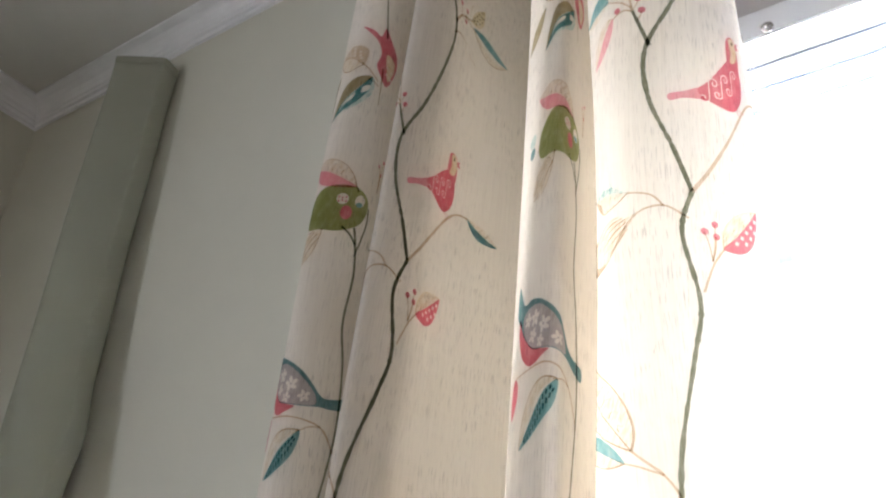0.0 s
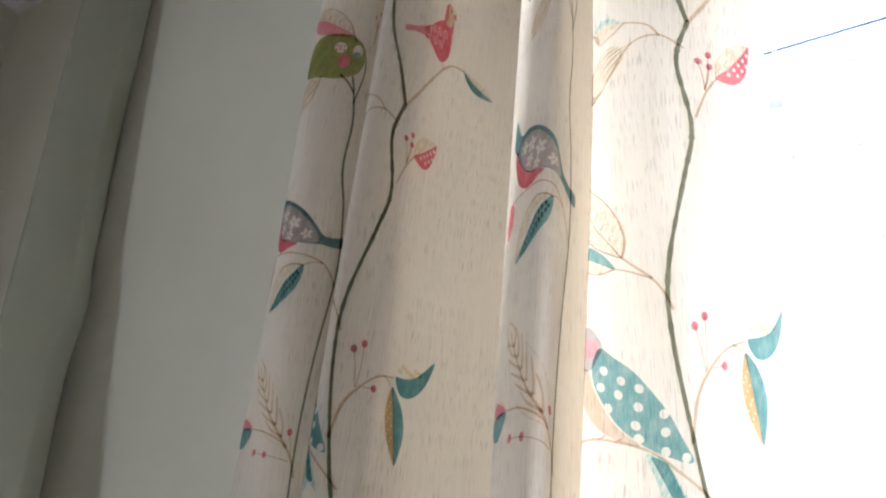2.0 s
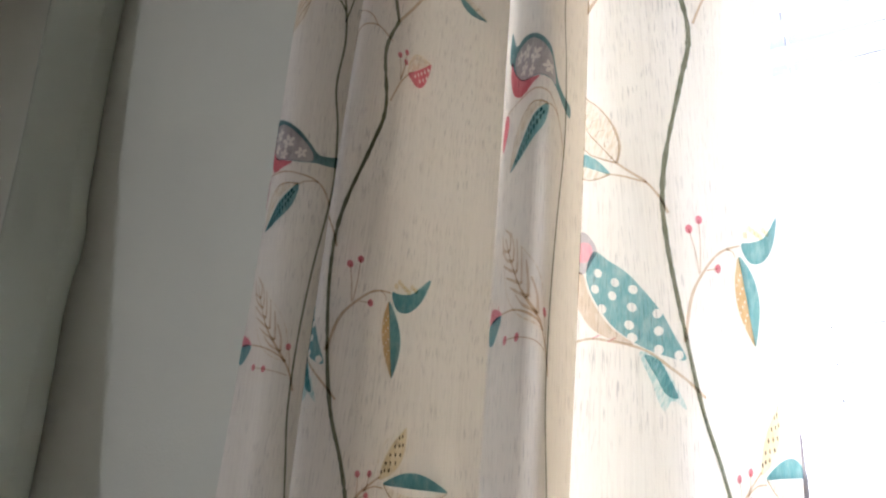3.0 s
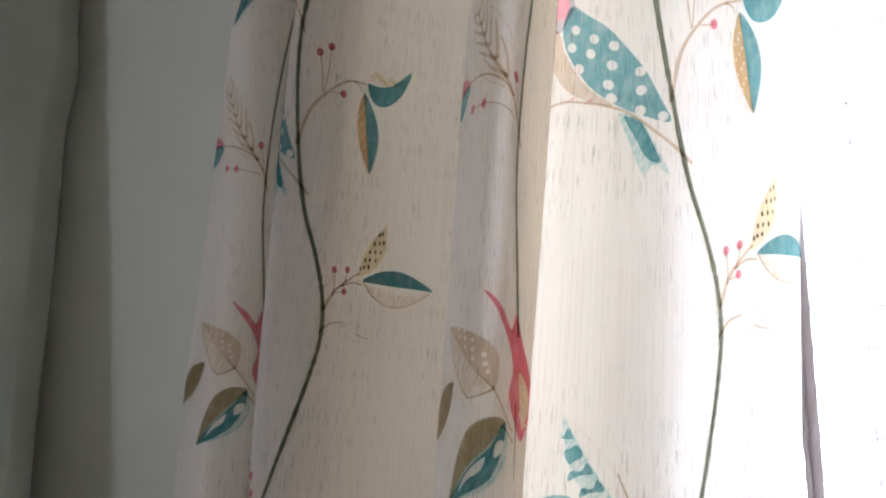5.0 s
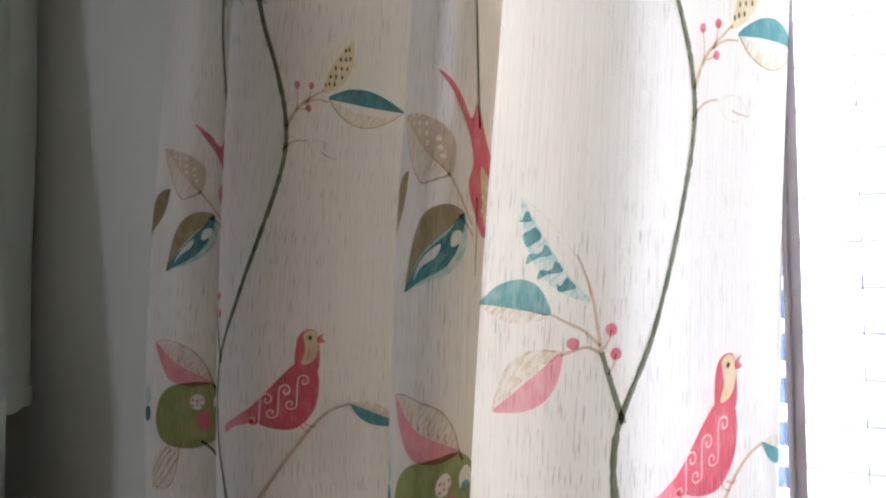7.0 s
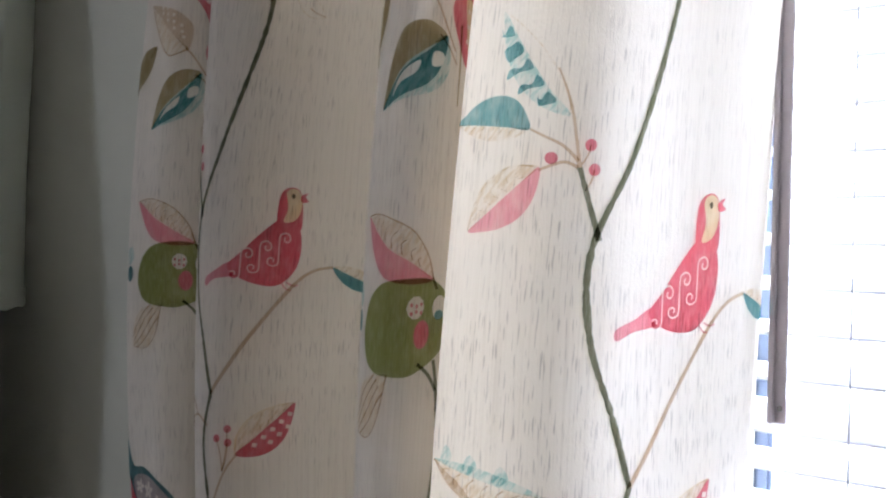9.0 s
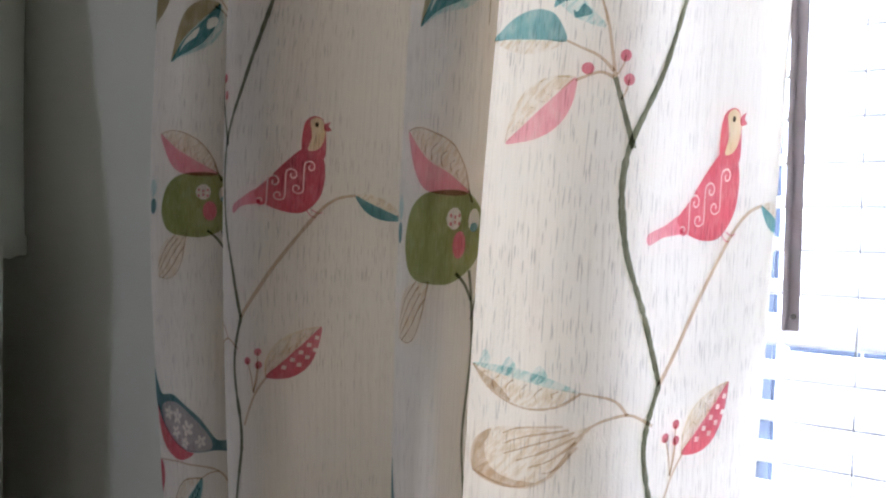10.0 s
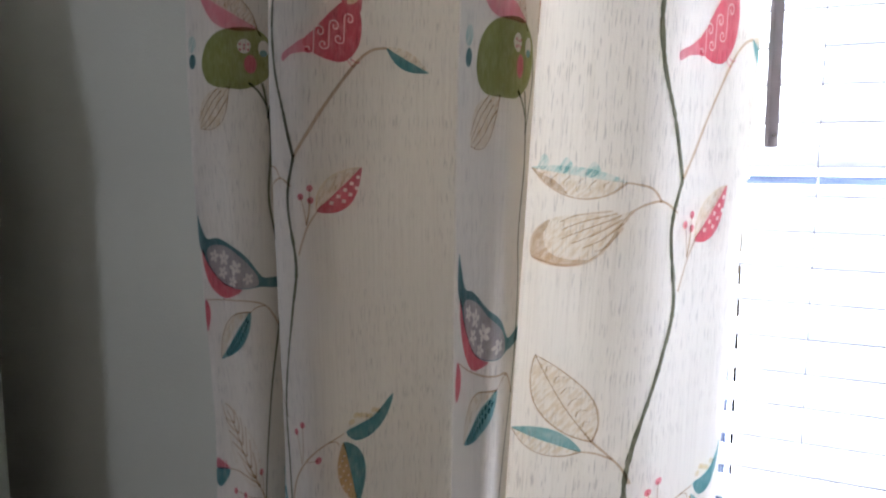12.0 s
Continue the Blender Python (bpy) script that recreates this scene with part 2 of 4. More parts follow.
# ---- the window and its blind ----
window = thing("window_1", "blue-grey metal framed window, brightly lit from outside", "window", kind="structure")
x0, x1, z0, z1 = *GLASS_X, *GLASS_Z
y = WALL_Y + 0.10
for name, box in (("window_jamb", (x0, x0 + 0.017, y, y + 0.06, z0, z1)), ("window_jamb", (x1 - 0.05, x1, y, y + 0.06, z0, z1)),
                  ("window_head", (x0 + 0.024, x1 - 0.05, y, y + 0.06, z1 - 0.05, z1)), ("window_sill", (x0 + 0.024, x1 - 0.05, y, y + 0.06, z0, z0 + 0.05)),
                  ("window_rail", (x0 + 0.024, 0.62, y + 0.01, y + 0.05, 0.688, 0.704)), ("window_rail", (x0 + 0.024, 0.62, y + 0.01, y + 0.05, 1.829, 1.839)), ("window_mullion", (0.62, 0.67, y, y + 0.06, z0 + 0.05, z1 - 0.05))):
    part(name, block(*box, bevel=0.004), FRAME_PAINT, window)
for a, b in ((x0 + 0.024, 0.62), (0.67, x1 - 0.05)):
    pane = part("pane", block(a, b, y + 0.028, y + 0.032, z0 + 0.05, z1 - 0.05), PANE, window)
    pane.visible_shadow = False

BLIND_Y = 0.800
PITCH = 0.0358
blind = thing("venetian_blind", "white slatted venetian blind lowered over the window", "blind", (0.62, BLIND_Y, 2.0))
BX = (-0.190, 1.46)


def local(ob, parent):
    ob.matrix_parent_inverse = Matrix.Translation(-Vector(parent.location))
    return ob


local(part("headrail", block(BX[0], BX[1], BLIND_Y - 0.03, WALL_Y, 1.985, 2.055, 0.003), RAIL_METAL, blind, "grey metal headrail"), blind)
local(part("valance", block(BX[0], BX[1], BLIND_Y - 0.036, BLIND_Y - 0.031, 1.945, 1.992, 0.002), SLAT, blind, "white valance strip"), blind)
for sx in (-0.113, -0.073, 0.5, 1.1):
    bm = rod((sx, BLIND_Y - 0.040, 1.954), (sx, BLIND_Y - 0.034, 1.954), 0.008, 16)
    rod((sx, BLIND_Y - 0.044, 1.954), (sx, BLIND_Y - 0.040, 1.954), 0.0045, 12, bm)
    local(part("screw", bm, SCREW_METAL, blind, "bright round screw head", True), blind)


def slat_mesh():
    """A slat with a slight crown, 42 mm wide."""
    bm = bmesh.new()
    rows = []
    for side in (0.0013, -0.0013):
        row = []
        for k in range(7):
            w = (k / 6 - 0.5) * 0.042
            h = 0.0050 * (1 - (2 * k / 6 - 1) ** 2) + side * 1.0
            row.append([bm.verts.new((sx, w, h)) for sx in BX])
        rows.append(row)
    top, low = rows
    for k in range(6):
        bm.faces.new((top[k][0], top[k][1], top[k + 1][1], top[k + 1][0]))
        bm.faces.new((low[k][0], low[k + 1][0], low[k + 1][1], low[k][1]))
    bm.faces.new((top[0][0], low[0][0], low[0][1], top[0][1]))
    bm.faces.new((top[6][0], top[6][1], low[6][1], low[6][0]))
    for e in (0, 1):
        loop = [top[k][e] for k in range(7)] + [low[k][e] for k in range(6, -1, -1)]
        bm.faces.new(loop if e else loop[::-1])
    bmesh.ops.recalc_face_normals(bm, faces=bm.faces)
    mesh = bpy.data.meshes.new("slat")
    bm.to_mesh(mesh)
    bm.free()
    mesh.materials.append(SLAT)
    return mesh


slat = slat_mesh()
rng = random.Random(4)
k = 0
while 0.644 + PITCH * (36 - k) > 0.30:
    z = 0.644 + PITCH * (36 - k) + PITCH / 2 - 0.004
    if z < 1.94:
        ob = new("slat", slat)
        ob.parent = blind
        tilt = 9 + rng.uniform(-1.5, 1.5)
        if abs(z - 0.73) < PITCH / 2:
            tilt = 30
        ob.matrix_parent_inverse = Matrix.Translation(-Vector(blind.location))
        ob.matrix_basis = pose(0, BLIND_Y, z, tilt + rng.uniform(-1, 1) * 0.5, 0, 0)
    k += 1
local(part("bottom_rail", block(BX[0], BX[1], BLIND_Y - 0.02, BLIND_Y + 0.02, 0.262, 0.285, 0.003), SLAT, blind, "white bottom rail"), blind)
for cx in (-0.105, 0.42, 0.95, 1.38):
    for dy in (-0.024, 0.024):
        local(part("ladder_cord", rod((cx, BLIND_Y + dy, 0.285), (cx, BLIND_Y + dy, 1.985), 0.0009, 6), CORD, blind, "thin white ladder cord"), blind)

# tilt wand: a channel with a raised rib, hung in front of the slats
bm = bmesh.new()
block(-0.1505, -0.1385, 0.7195, 0.7235, 0.738, 1.975, 0.0008, bm)
block(-0.1505, -0.1465, 0.7155, 0.7200, 0.738, 1.975, 0.0008, bm)
wand = thing("blind_wand", "grey-brown flat metal wand hanging before the blind", "blind wand", (-0.1445, 0.7215, 1.975))
local(part("bar", bm, WAND_METAL, wand), wand)
local(part("screw", rod((-0.1425, 0.7180, 0.749), (-0.1425, 0.7196, 0.749), 0.0022, 12), SCREW_METAL, wand, "small bright screw"), wand)
local(part("hook", rod((-0.1445, 0.7215, 1.972), (-0.1445, BLIND_Y - 0.02, 2.0), 0.002, 8), SCREW_METAL, wand), wand)

# ---- the curtain ----
# plan of the folds at waist height, from the free edge by the wall to the edge by the glass
PLAN = [(-.700, .665), (-.719, .640), (-.722, .605), (-.705, .578), (-.670, .564), (-.640, .562), (-.613, .590), (-.597, .640),
        (-.584, .672), (-.572, .660), (-.580, .610), (-.597, .570), (-.588, .552), (-.560, .549), (-.530, .560), (-.505, .600),
        (-.480, .650), (-.450, .690), (-.415, .700), (-.388, .670), (-.393, .630), (-.391, .588), (-.380, .561), (-.357, .541),
        (-.332, .524), (-.314, .514), (-.305, .518), (-.303, .532), (-.304, .600), (-.299, .665), (-.294, .602), (-.293, .542),
        (-.286, .532), (-.270, .525), (-.245, .520), (-.210, .530), (-.182, .562), (-.163, .596), (-.152, .628), (-.150, .665),
        (-.165, .705)]
SHIFT = [(.0, -.030), (.4, -.016), (.7, -.006), (.9, 0), (1.1, .014), (1.3, .030), (1.6, .058), (1.9, .082),
         (2.1, .096), (2.3, .108)]


def smooth(points, n):
    """Catmull-Rom through the points, n steps a span."""
    p = np.array(points)
    p = np.vstack([2 * p[0] - p[1], p, 2 * p[-1] - p[-2]])
    out = []
    for i in range(1, len(p) - 2):
        a, b, c, d = p[i - 1:i + 3]
        for k in range(n):
            t = k / n
            out.append(.5 * (2 * b + (c - a) * t + (2 * a - 5 * b + 4 * c - d) * t * t + (3 * b - a - 3 * c + d) * t ** 3))
    out.append(p[-2])
    return np.array(out)


LINE = smooth(PLAN, 12)
ARC = np.concatenate([[0], np.cumsum(np.hypot(*np.diff(LINE, axis=0).T))])
TUCK = ARC[29 * 12]                 # a sewn tuck takes up the cloth between the third fold and the last
TAKEN = 1.5313 - ARC[-1]
ARC[29 * 12 + 1:] += TAKEN
WIDE = ARC[-1]

# how the folds wander from that plan, in mm: for each stretch of the width, at five heights
ALONG = np.array([0.0, 0.09, 0.15, 0.21, 0.3, 0.37, 0.43, 0.48, 0.54, 0.62, 0.72, 0.8, 0.87, 0.93, 1.0, 1.11, 1.24, 1.31, 1.4, WIDE])
HEIGHTS = np.array([.40, .80, 1.20, 1.60, 2.0])
ASIDE = [(-1, 11, 15, 11, 1), (6, 9, 13, 3, -1), (3, 3, 4, -10, 3), (-7, 0, 0, -6, 14), (-6, 0, 2, 9, 27),
         (-3, 5, 12, 22, 37), (-4, 3, 10, 23, 37), (-9, -8, -2, 3, 20), (-10, -10, -17, -30, -18), (-4, -10, -23, -39, -44),
         (8, -2, -15, -31, -47), (11, 7, -3, -24, -41), (3, 9, -2, -19, -37), (-12, -6, -9, -23, -37), (-21, -13, -24, -27, -33),
         (-23, -11, -12, -17, -27), (-28, -10, 0, -8, -26), (-9, 10, -1, -33, -21), (-9, -9, -14, -15, -7), (-22, -5, -3, -17, -46)]
DEPTH = [(20, 5, 0, 12, 35), (18, -20, -20, -5, -5), (28, -10, -8, -26, -36), (13, -6, -14, -27, -58), (22, -3, -33, -47, -64),
         (34, 8, -19, -43, -54), (37, 3, -11, -22, -25), (25, -2, 11, 16, 6), (36, 6, 15, 29, 32), (23, 11, 17, 32, 45),
         (-5, 3, 12, 27, 45), (-17, -17, 1, 19, 43), (-17, -40, -25, 6, 35), (-17, -23, -19, 1, 24), (-12, 3, 16, 7, 11),
         (-9, -1, 3, 6, 7), (5, -14, -16, 3, 0), (46, -3, 13, 6, -17), (84, 40, 37, 26, -23), (93, 68, 37, -3, -47)]
SAG = [(0, 4, 7, 6, 0), (16, 11, 12, 7, 3), (27, 18, 10, 2, 7), (35, 19, 9, 3, 11), (22, 15, 13, 8, 12),
       (12, 8, 9, 12, 14), (9, 2, 5, 12, 16), (13, 6, -1, 3, 12), (22, 3, -8, -8, 3), (21, 3, -7, -11, -5),
       (7, -1, -7, -9, -6), (1, -4, -10, -8, -5), (4, -4, -11, -6, -5), (15, -3, -7, -8, -5), (22, 0, -22, -14, -5),
       (14, -1, -13, -13, -6), (8, -4, -18, -16, -1), (8, -11, -30, -16, 6), (6, -11, -11, -7, 10), (-1, 5, 9, 9, 9)]


def weights(q, k):
    """Smooth blending weights of the stations k at the places q."""
    q = np.clip(q, k[0], k[-1])
    n = len(k)
    i = np.clip(np.searchsorted(k, q, side="right") - 1, 0, n - 2)
    h = k[i + 1] - k[i]
    t = (q - k[i]) / h
    w = np.zeros((len(q), n))
    r = np.arange(len(q))
    w[r, i] += 2 * t ** 3 - 3 * t ** 2 + 1
    w[r, i + 1] += 3 * t ** 2 - 2 * t ** 3
    for j, c in ((i, t ** 3 - 2 * t ** 2 + t), (i + 1, t ** 3 - t ** 2)):
        lo, hi = np.clip(j - 1, 0, n - 1), np.clip(j + 1, 0, n - 1)
        g = c * h / (k[hi] - k[lo])
        w[r, hi] += g
        w[r, lo] -= g
    return w


SHIFT_Z = np.linspace(0, 2.3, 47)
SHIFT_X = np.convolve(np.pad(np.interp(SHIFT_Z, [a for a, b in SHIFT], [b for a, b in SHIFT]), 3, mode="edge"), np.ones(7) / 7, "valid")


def surf(u, v):
    """The cloth at u along its width and v up its length, as points."""
    u, v = np.clip(np.asarray(u, float), 0, WIDE), np.asarray(v, float)
    wu, wv = weights(u, ALONG), weights(v, HEIGHTS)
    dx, dy, dz = (np.einsum("ni,ij,nj->n", wu, np.array(way) / 1000, wv) for way in (ASIDE, DEPTH, SAG))
    x = np.interp(u, ARC, LINE[:, 0]) + np.interp(v, SHIFT_Z, SHIFT_X) + dx
    y = np.interp(u, ARC, LINE[:, 1]) + dy + .0015 * np.sin(9 * u + 2.3 * v) + .001 * np.sin(31 * u + 4.1 * v)
    return np.stack([x, np.minimum(y, .768 + .1 * np.maximum(y - .768, 0)), v + dz * np.clip(v / .4, 0, 1)], axis=1)


ROD_Z = 2.26
curtain = thing("curtain", "cream linen curtain printed with birds, nests and leafy vines, drawn aside", "curtain", (-0.40, 0.60, ROD_Z))
nu, nz = 560, 150
us = np.concatenate([np.linspace(0, TUCK, 400), np.linspace(TUCK + TAKEN + 1e-4, WIDE, nu - 400)])
zs = np.linspace(0.02, ROD_Z - 0.02, nz)
co = np.empty((nz, nu, 3))
for i, z in enumerate(zs):
    co[i] = surf(us, np.full(nu, z))
idx = np.arange(nz * nu).reshape(nz, nu)
faces = np.stack([idx[:-1, :-1], idx[:-1, 1:], idx[1:, 1:], idx[1:, :-1]], axis=-1).reshape(-1, 4)
mesh = bpy.data.meshes.new("panel")
mesh.from_pydata(co.reshape(-1, 3).tolist(), [], faces.tolist())
uv = mesh.uv_layers.new(name="UVMap")
flat = np.stack(np.meshgrid(us, zs), axis=-1).reshape(-1, 2)
loops = np.empty(len(mesh.loops), dtype=np.int32)
mesh.loops.foreach_get("vertex_index", loops)
uv.data.foreach_set("uv", flat[loops].astype(np.float32).ravel())
mesh.polygons.foreach_set("use_smooth", [True] * len(mesh.polygons))
mesh.materials.append(LINEN)
panel = new("panel", mesh)
panel.parent = curtain
local(panel, curtain)
tagged(panel, "cream slubbed linen cloth in deep folds")

# doubled hem along the edge by the glass
hem_u = np.linspace(WIDE - 0.040, WIDE - 0.0005, 14)
hem = []
for z in zs:
    here = surf(hem_u, np.full(14, z))
    across = surf(hem_u - 0.0015, np.full(14, z)) - surf(hem_u - 0.003, np.full(14, z))
    back = np.cross(surf(hem_u, np.full(14, z + 0.0015)) - here, across)
    hem.append(here + 0.0022 * back / np.linalg.norm(back, axis=1, keepdims=True))
idx = np.arange(nz * 14).reshape(nz, 14)
faces = np.stack([idx[:-1, :-1], idx[:-1, 1:], idx[1:, 1:], idx[1:, :-1]], axis=-1).reshape(-1, 4)
mesh = bpy.data.meshes.new("side_hem")
mesh.from_pydata(np.concatenate(hem).tolist(), [], faces.tolist())
uv = mesh.uv_layers.new(name="UVMap")
flat = np.stack(np.meshgrid(hem_u, zs), axis=-1).reshape(-1, 2)
loops = np.empty(len(mesh.loops), dtype=np.int32)
mesh.loops.foreach_get("vertex_index", loops)
uv.data.foreach_set("uv", flat[loops].astype(np.float32).ravel())
mesh.polygons.foreach_set("use_smooth", [True] * len(mesh.polygons))
mesh.materials.append(LINEN)
side_hem = new("side_hem", mesh)
side_hem.parent = curtain
tagged(local(side_hem, curtain), "turned-back linen hem along the edge")

# pole above, out of the light
pole = thing("curtain_pole", "plain metal curtain pole on wall brackets", "curtain pole", (0.4, 0.60, ROD_Z))
local(part("pole", rod((-0.62, 0.60, ROD_Z), (1.9, 0.60, ROD_Z), 0.012, 16), RAIL_METAL, pole, smooth=True), pole)
for bx in (-0.40, 1.85):
    local(part("bracket", block(bx - 0.008, bx + 0.008, 0.60, WALL_Y, ROD_Z - 0.012, ROD_Z + 0.012, 0.003), RAIL_METAL, pole), pole)

# ---- the print ----
# Drawn flat, in metres: a across from the main stem, b up from its fork. One drawing repeats up and along the cloth.
REPEAT, FORK_Z = 0.893, 0.722
STEMS = (0.473, 1.360)
SECOND_STEMS = (0.474, 1.227)
SECOND = -0.275           # the thinner stem, left of the main one


def curve(points, n=8, closed=False):
    p = [Vector((*q, 0)) for q in points]
    out = []
    m = len(p)
    last = m if closed else m - 1
    for i in range(last):
        a, b, c, d = ((p[(i + j) % m] if closed else p[min(max(i + j, 0), m - 1)]) for j in (-1, 0, 1, 2))
        for k in range(n):
            t = k / n
            out.append(0.5 * (2 * b + (c - a) * t + (2 * a - 5 * b + 4 * c - d) * t * t + (3 * b - a - 3 * c + d) * t ** 3))
    if not closed:
        out.append(p[-1])
    return [(v.x, v.y) for v in out]


def inside_ring(q, ring):
    x, y = q
    inside = False
    for (ax, ay), (bx, by) in zip(ring, ring[1:] + ring[:1]):
        if (ay > y) != (by > y) and x < (bx - ax) * (y - ay) / (by - ay) + ax:
            inside = not inside
    return inside


def oval(x, y, rx, ry, turn=0.0, n=10):
    c, s = math.cos(turn), math.sin(turn)
    ring = [(rx * math.cos(a * math.tau / n), ry * math.sin(a * math.tau / n)) for a in range(n)]
    return [(x + c * p - s * q, y + s * p + c * q) for p, q in ring]


def stroke_ring(points, w, n=3):
    mid = curve(points, n)
    left, right = [], []
    for i, (x, y) in enumerate(mid):
        a, b = mid[max(i - 1, 0)], mid[min(i + 1, len(mid) - 1)]
        tx, ty = b[0] - a[0], b[1] - a[1]
        s = math.hypot(tx, ty) or 1
        left.append((x - ty / s * w / 2, y + tx / s * w / 2))
        right.append((x + ty / s * w / 2, y - tx / s * w / 2))
    return left + right[::-1]


class Motif:
    """One printed figure: flat shapes in several dyes, later laid on the cloth."""

    def __init__(self, name, label):
        self.name, self.label = name, label
        self.verts, self.faces, self.inks, self.bare = [], [], [], []

    def add(self, verts, faces, dye, layer):
        base = len(self.verts)
        self.verts += [(x, y, layer) for x, y in verts]
        for f in faces:
            self.faces.append([base + i for i in f])
            self.inks.append(dye)
        return self

    def fill(self, outline, dye, layer=1, step=0.0042, n=6):
        """A closed smooth outline, filled with small triangles."""
        ring = curve(outline, n, True)
        pts = [Vector(p) for p in ring]
        xs, ys = [p[0] for p in ring], [p[1] for p in ring]
        y, odd = min(ys) + step / 2, 0
        inner = []
        while y < max(ys):
            x = min(xs) + (step / 2 if odd else step)
            while x < max(xs):
                if inside_ring((x, y), ring):
                    inner.append(Vector((x, y)))
                x += step
            y, odd = y + step, not odd
        m = len(pts)
        edges, gaps = [], [g for g in self.bare if any(inside_ring(q, ring) for q in g)]
        for g in gaps:
            at = m + sum(len(h) for h in gaps[:gaps.index(g)])
            edges += [(at + i, at + (i + 1) % len(g)) for i in range(len(g))]
        pts += [Vector(q) for g in gaps for q in g]
        vs, _, fs, *_ = delaunay_2d_cdt(pts + inner, edges, [list(range(m))], 1, 1e-6)
        if gaps:
            kept = []
            for f in fs:
                q = (sum(vs[i][0] for i in f) / len(f), sum(vs[i][1] for i in f) / len(f))
                if not any(inside_ring(q, g) for g in gaps):
                    kept.append(f)
            fs = kept
        return self.add([tuple(v) for v in vs], fs, dye, layer)

    def line(self, points, w0, w1, dye, layer=1, n=8, rough=0.0):
        """A stroke that tapers from w0 to w1."""
        mid = curve(points, n)
        verts = []
        for i, (x, y) in enumerate(mid):
            a, b = mid[max(i - 1, 0)], mid[min(i + 1, len(mid) - 1)]
            tx, ty = b[0] - a[0], b[1] - a[1]
            s = math.hypot(tx, ty) or 1
            w = (w0 + (w1 - w0) * i / (len(mid) - 1)) / 2
            if rough:
                w *= 1 + rough * noise.noise((x * 400, y * 400, 3.1))
            verts += [(x - ty / s * w, y + tx / s * w), (x + ty / s * w, y - tx / s * w)]
        return self.add(verts, [(2 * i, 2 * i + 1, 2 * i + 3, 2 * i + 2) for i in range(len(mid) - 1)], dye, layer)

    def dot(self, x, y, rx, ry, dye, layer=1, turn=0.0):
        c, s = math.cos(turn), math.sin(turn)
        ring = [(rx * math.cos(a * math.tau / 8), ry * math.sin(a * math.tau / 8)) for a in range(8)]
        bare, self.bare = self.bare, []
        self.fill([(x + c * p - s * q, y + s * p + c * q) for p, q in ring], dye, layer, 0.006, 2)
        self.bare = bare
        return self


def leaf_frame(base, tip):
    bx, by = base
    ax, ay = tip[0] - bx, tip[1] - by
    return lambda t, w: (bx + ax * t - ay * w, by + ay * t + ax * w)


def half(m, f, w, dye, layer=1, inner=0.0, lean=0.5):
    """Half a leaf between its midrib and one rim; w: the rim's bulge as a share of the length."""
    rim = [(t, w * math.sin(math.pi * t ** (0.6 + lean * 0.6)) ** 0.85) for t in (0.12, 0.3, 0.5, 0.7, 0.88)]
    rib = [(t, inner * math.sin(math.pi * t)) for t in (0.75, 0.5, 0.25)]
    m.fill([f(0, 0)] + [f(*q) for q in rim] + [f(1, 0)] + [f(*q) for q in rib], dye, layer)


def rim_line(m, f, w, dye, width=0.0012, lean=0.5, share=1.0):
    ts = [i / 8 * share for i in range(9)]
    m.line([f(t, w * math.sin(math.pi * t ** (0.6 + lean * 0.6)) ** 0.85 if 0 < t < 1 else 0) for t in ts], width, width * 0.6, dye, 2, 4, 0.5)


def hatch(m, f, w, dye, count=6, width=0.0008, spread=0.8):
    for i in range(count):
        t = 0.18 + 0.64 * i / max(count - 1, 1)
        top = w * math.sin(math.pi * t) * spread
        m.line([f(t, 0.08 * w), f(t + 0.05, top * 0.55), f(t + 0.03, top)], width, width * 0.4, dye, 2, 3, 0.6)


def berry(m, x, y, r=0.0043, stalk=None):
    own = motif("printed_berry", "round pink printed berry")
    if stalk:
        own.line([stalk, ((stalk[0] + x) / 2 + 0.001, (stalk[1] + y) / 2), (x, y)], 0.0013, 0.0010, BROWN, 1, 4)
    own.dot(x, y, r * 0.78, r * 0.92, RED, 2)


def scroll(x, y, r, h):
    """The bare stroke of an S-shaped scroll on the line x, its two curls h apart."""
    pts = []
    for i in range(10):
        a = math.pi - (9 - i) * 0.80
        s = r * (0.18 + 0.82 * i / 9)
        pts.append((x + r + s * math.cos(a), y + h / 2 + s * math.sin(a)))
    for i in range(10):
        a = -i * 0.80
        s = r * (1 - 0.82 * i / 9)
        pts.append((x - r + s * math.cos(a), y - h / 2 + s * math.sin(a)))
    return stroke_ring(pts, 0.0011, 2)


MOTIFS = []


def motif(name, label):
    m = Motif(name, label)
    MOTIFS.append(m)
    return m


# main stem
m = motif("printed_stem", "dark green printed main stem")
m.line([(0, 0), (-.013, .045), (-.029, .095), (-.031, .15), (-.008, .21), (.010, .27), (.022, .33), (.020, .37), (.008, .41), (-.010, .455),
        (-.022, .51), (-.032, .59), (-.030, .65), (-.010, .735), (-.001, .785), (-.010, .85), (0, .893)], .0038, .0038, VINE, 1, 14, 0.5)

# perched red bird
m = motif("printed_bird", "red printed bird with pale scrolls on its wing")
for sx, sy in ((.0205, .1125), (.0345, .1190), (.0490, .1265)):
    m.bare.append(scroll(sx, sy, .0052, .0175))
HEAD = [(.051, .148), (.054, .158), (.052, .170), (.057, .1745), (.063, .172), (.0655, .164), (.064, .155), (.059, .149)]
m.bare.append(curve(HEAD, 4, True))
BODY = [(.010, .111), (.022, .124), (.038, .141), (.050, .150), (.062, .148), (.067, .132), (.063, .112), (.050, .097), (.034, .096), (.018, .102)]
m.fill(BODY, RED)
m.bare = [curve(BODY, 6, True), m.bare[-1]]
m.fill([(.013, .114), (-.001, .107), (-.014, .101), (-.013, .094), (-.002, .099), (.018, .103)], PINK)
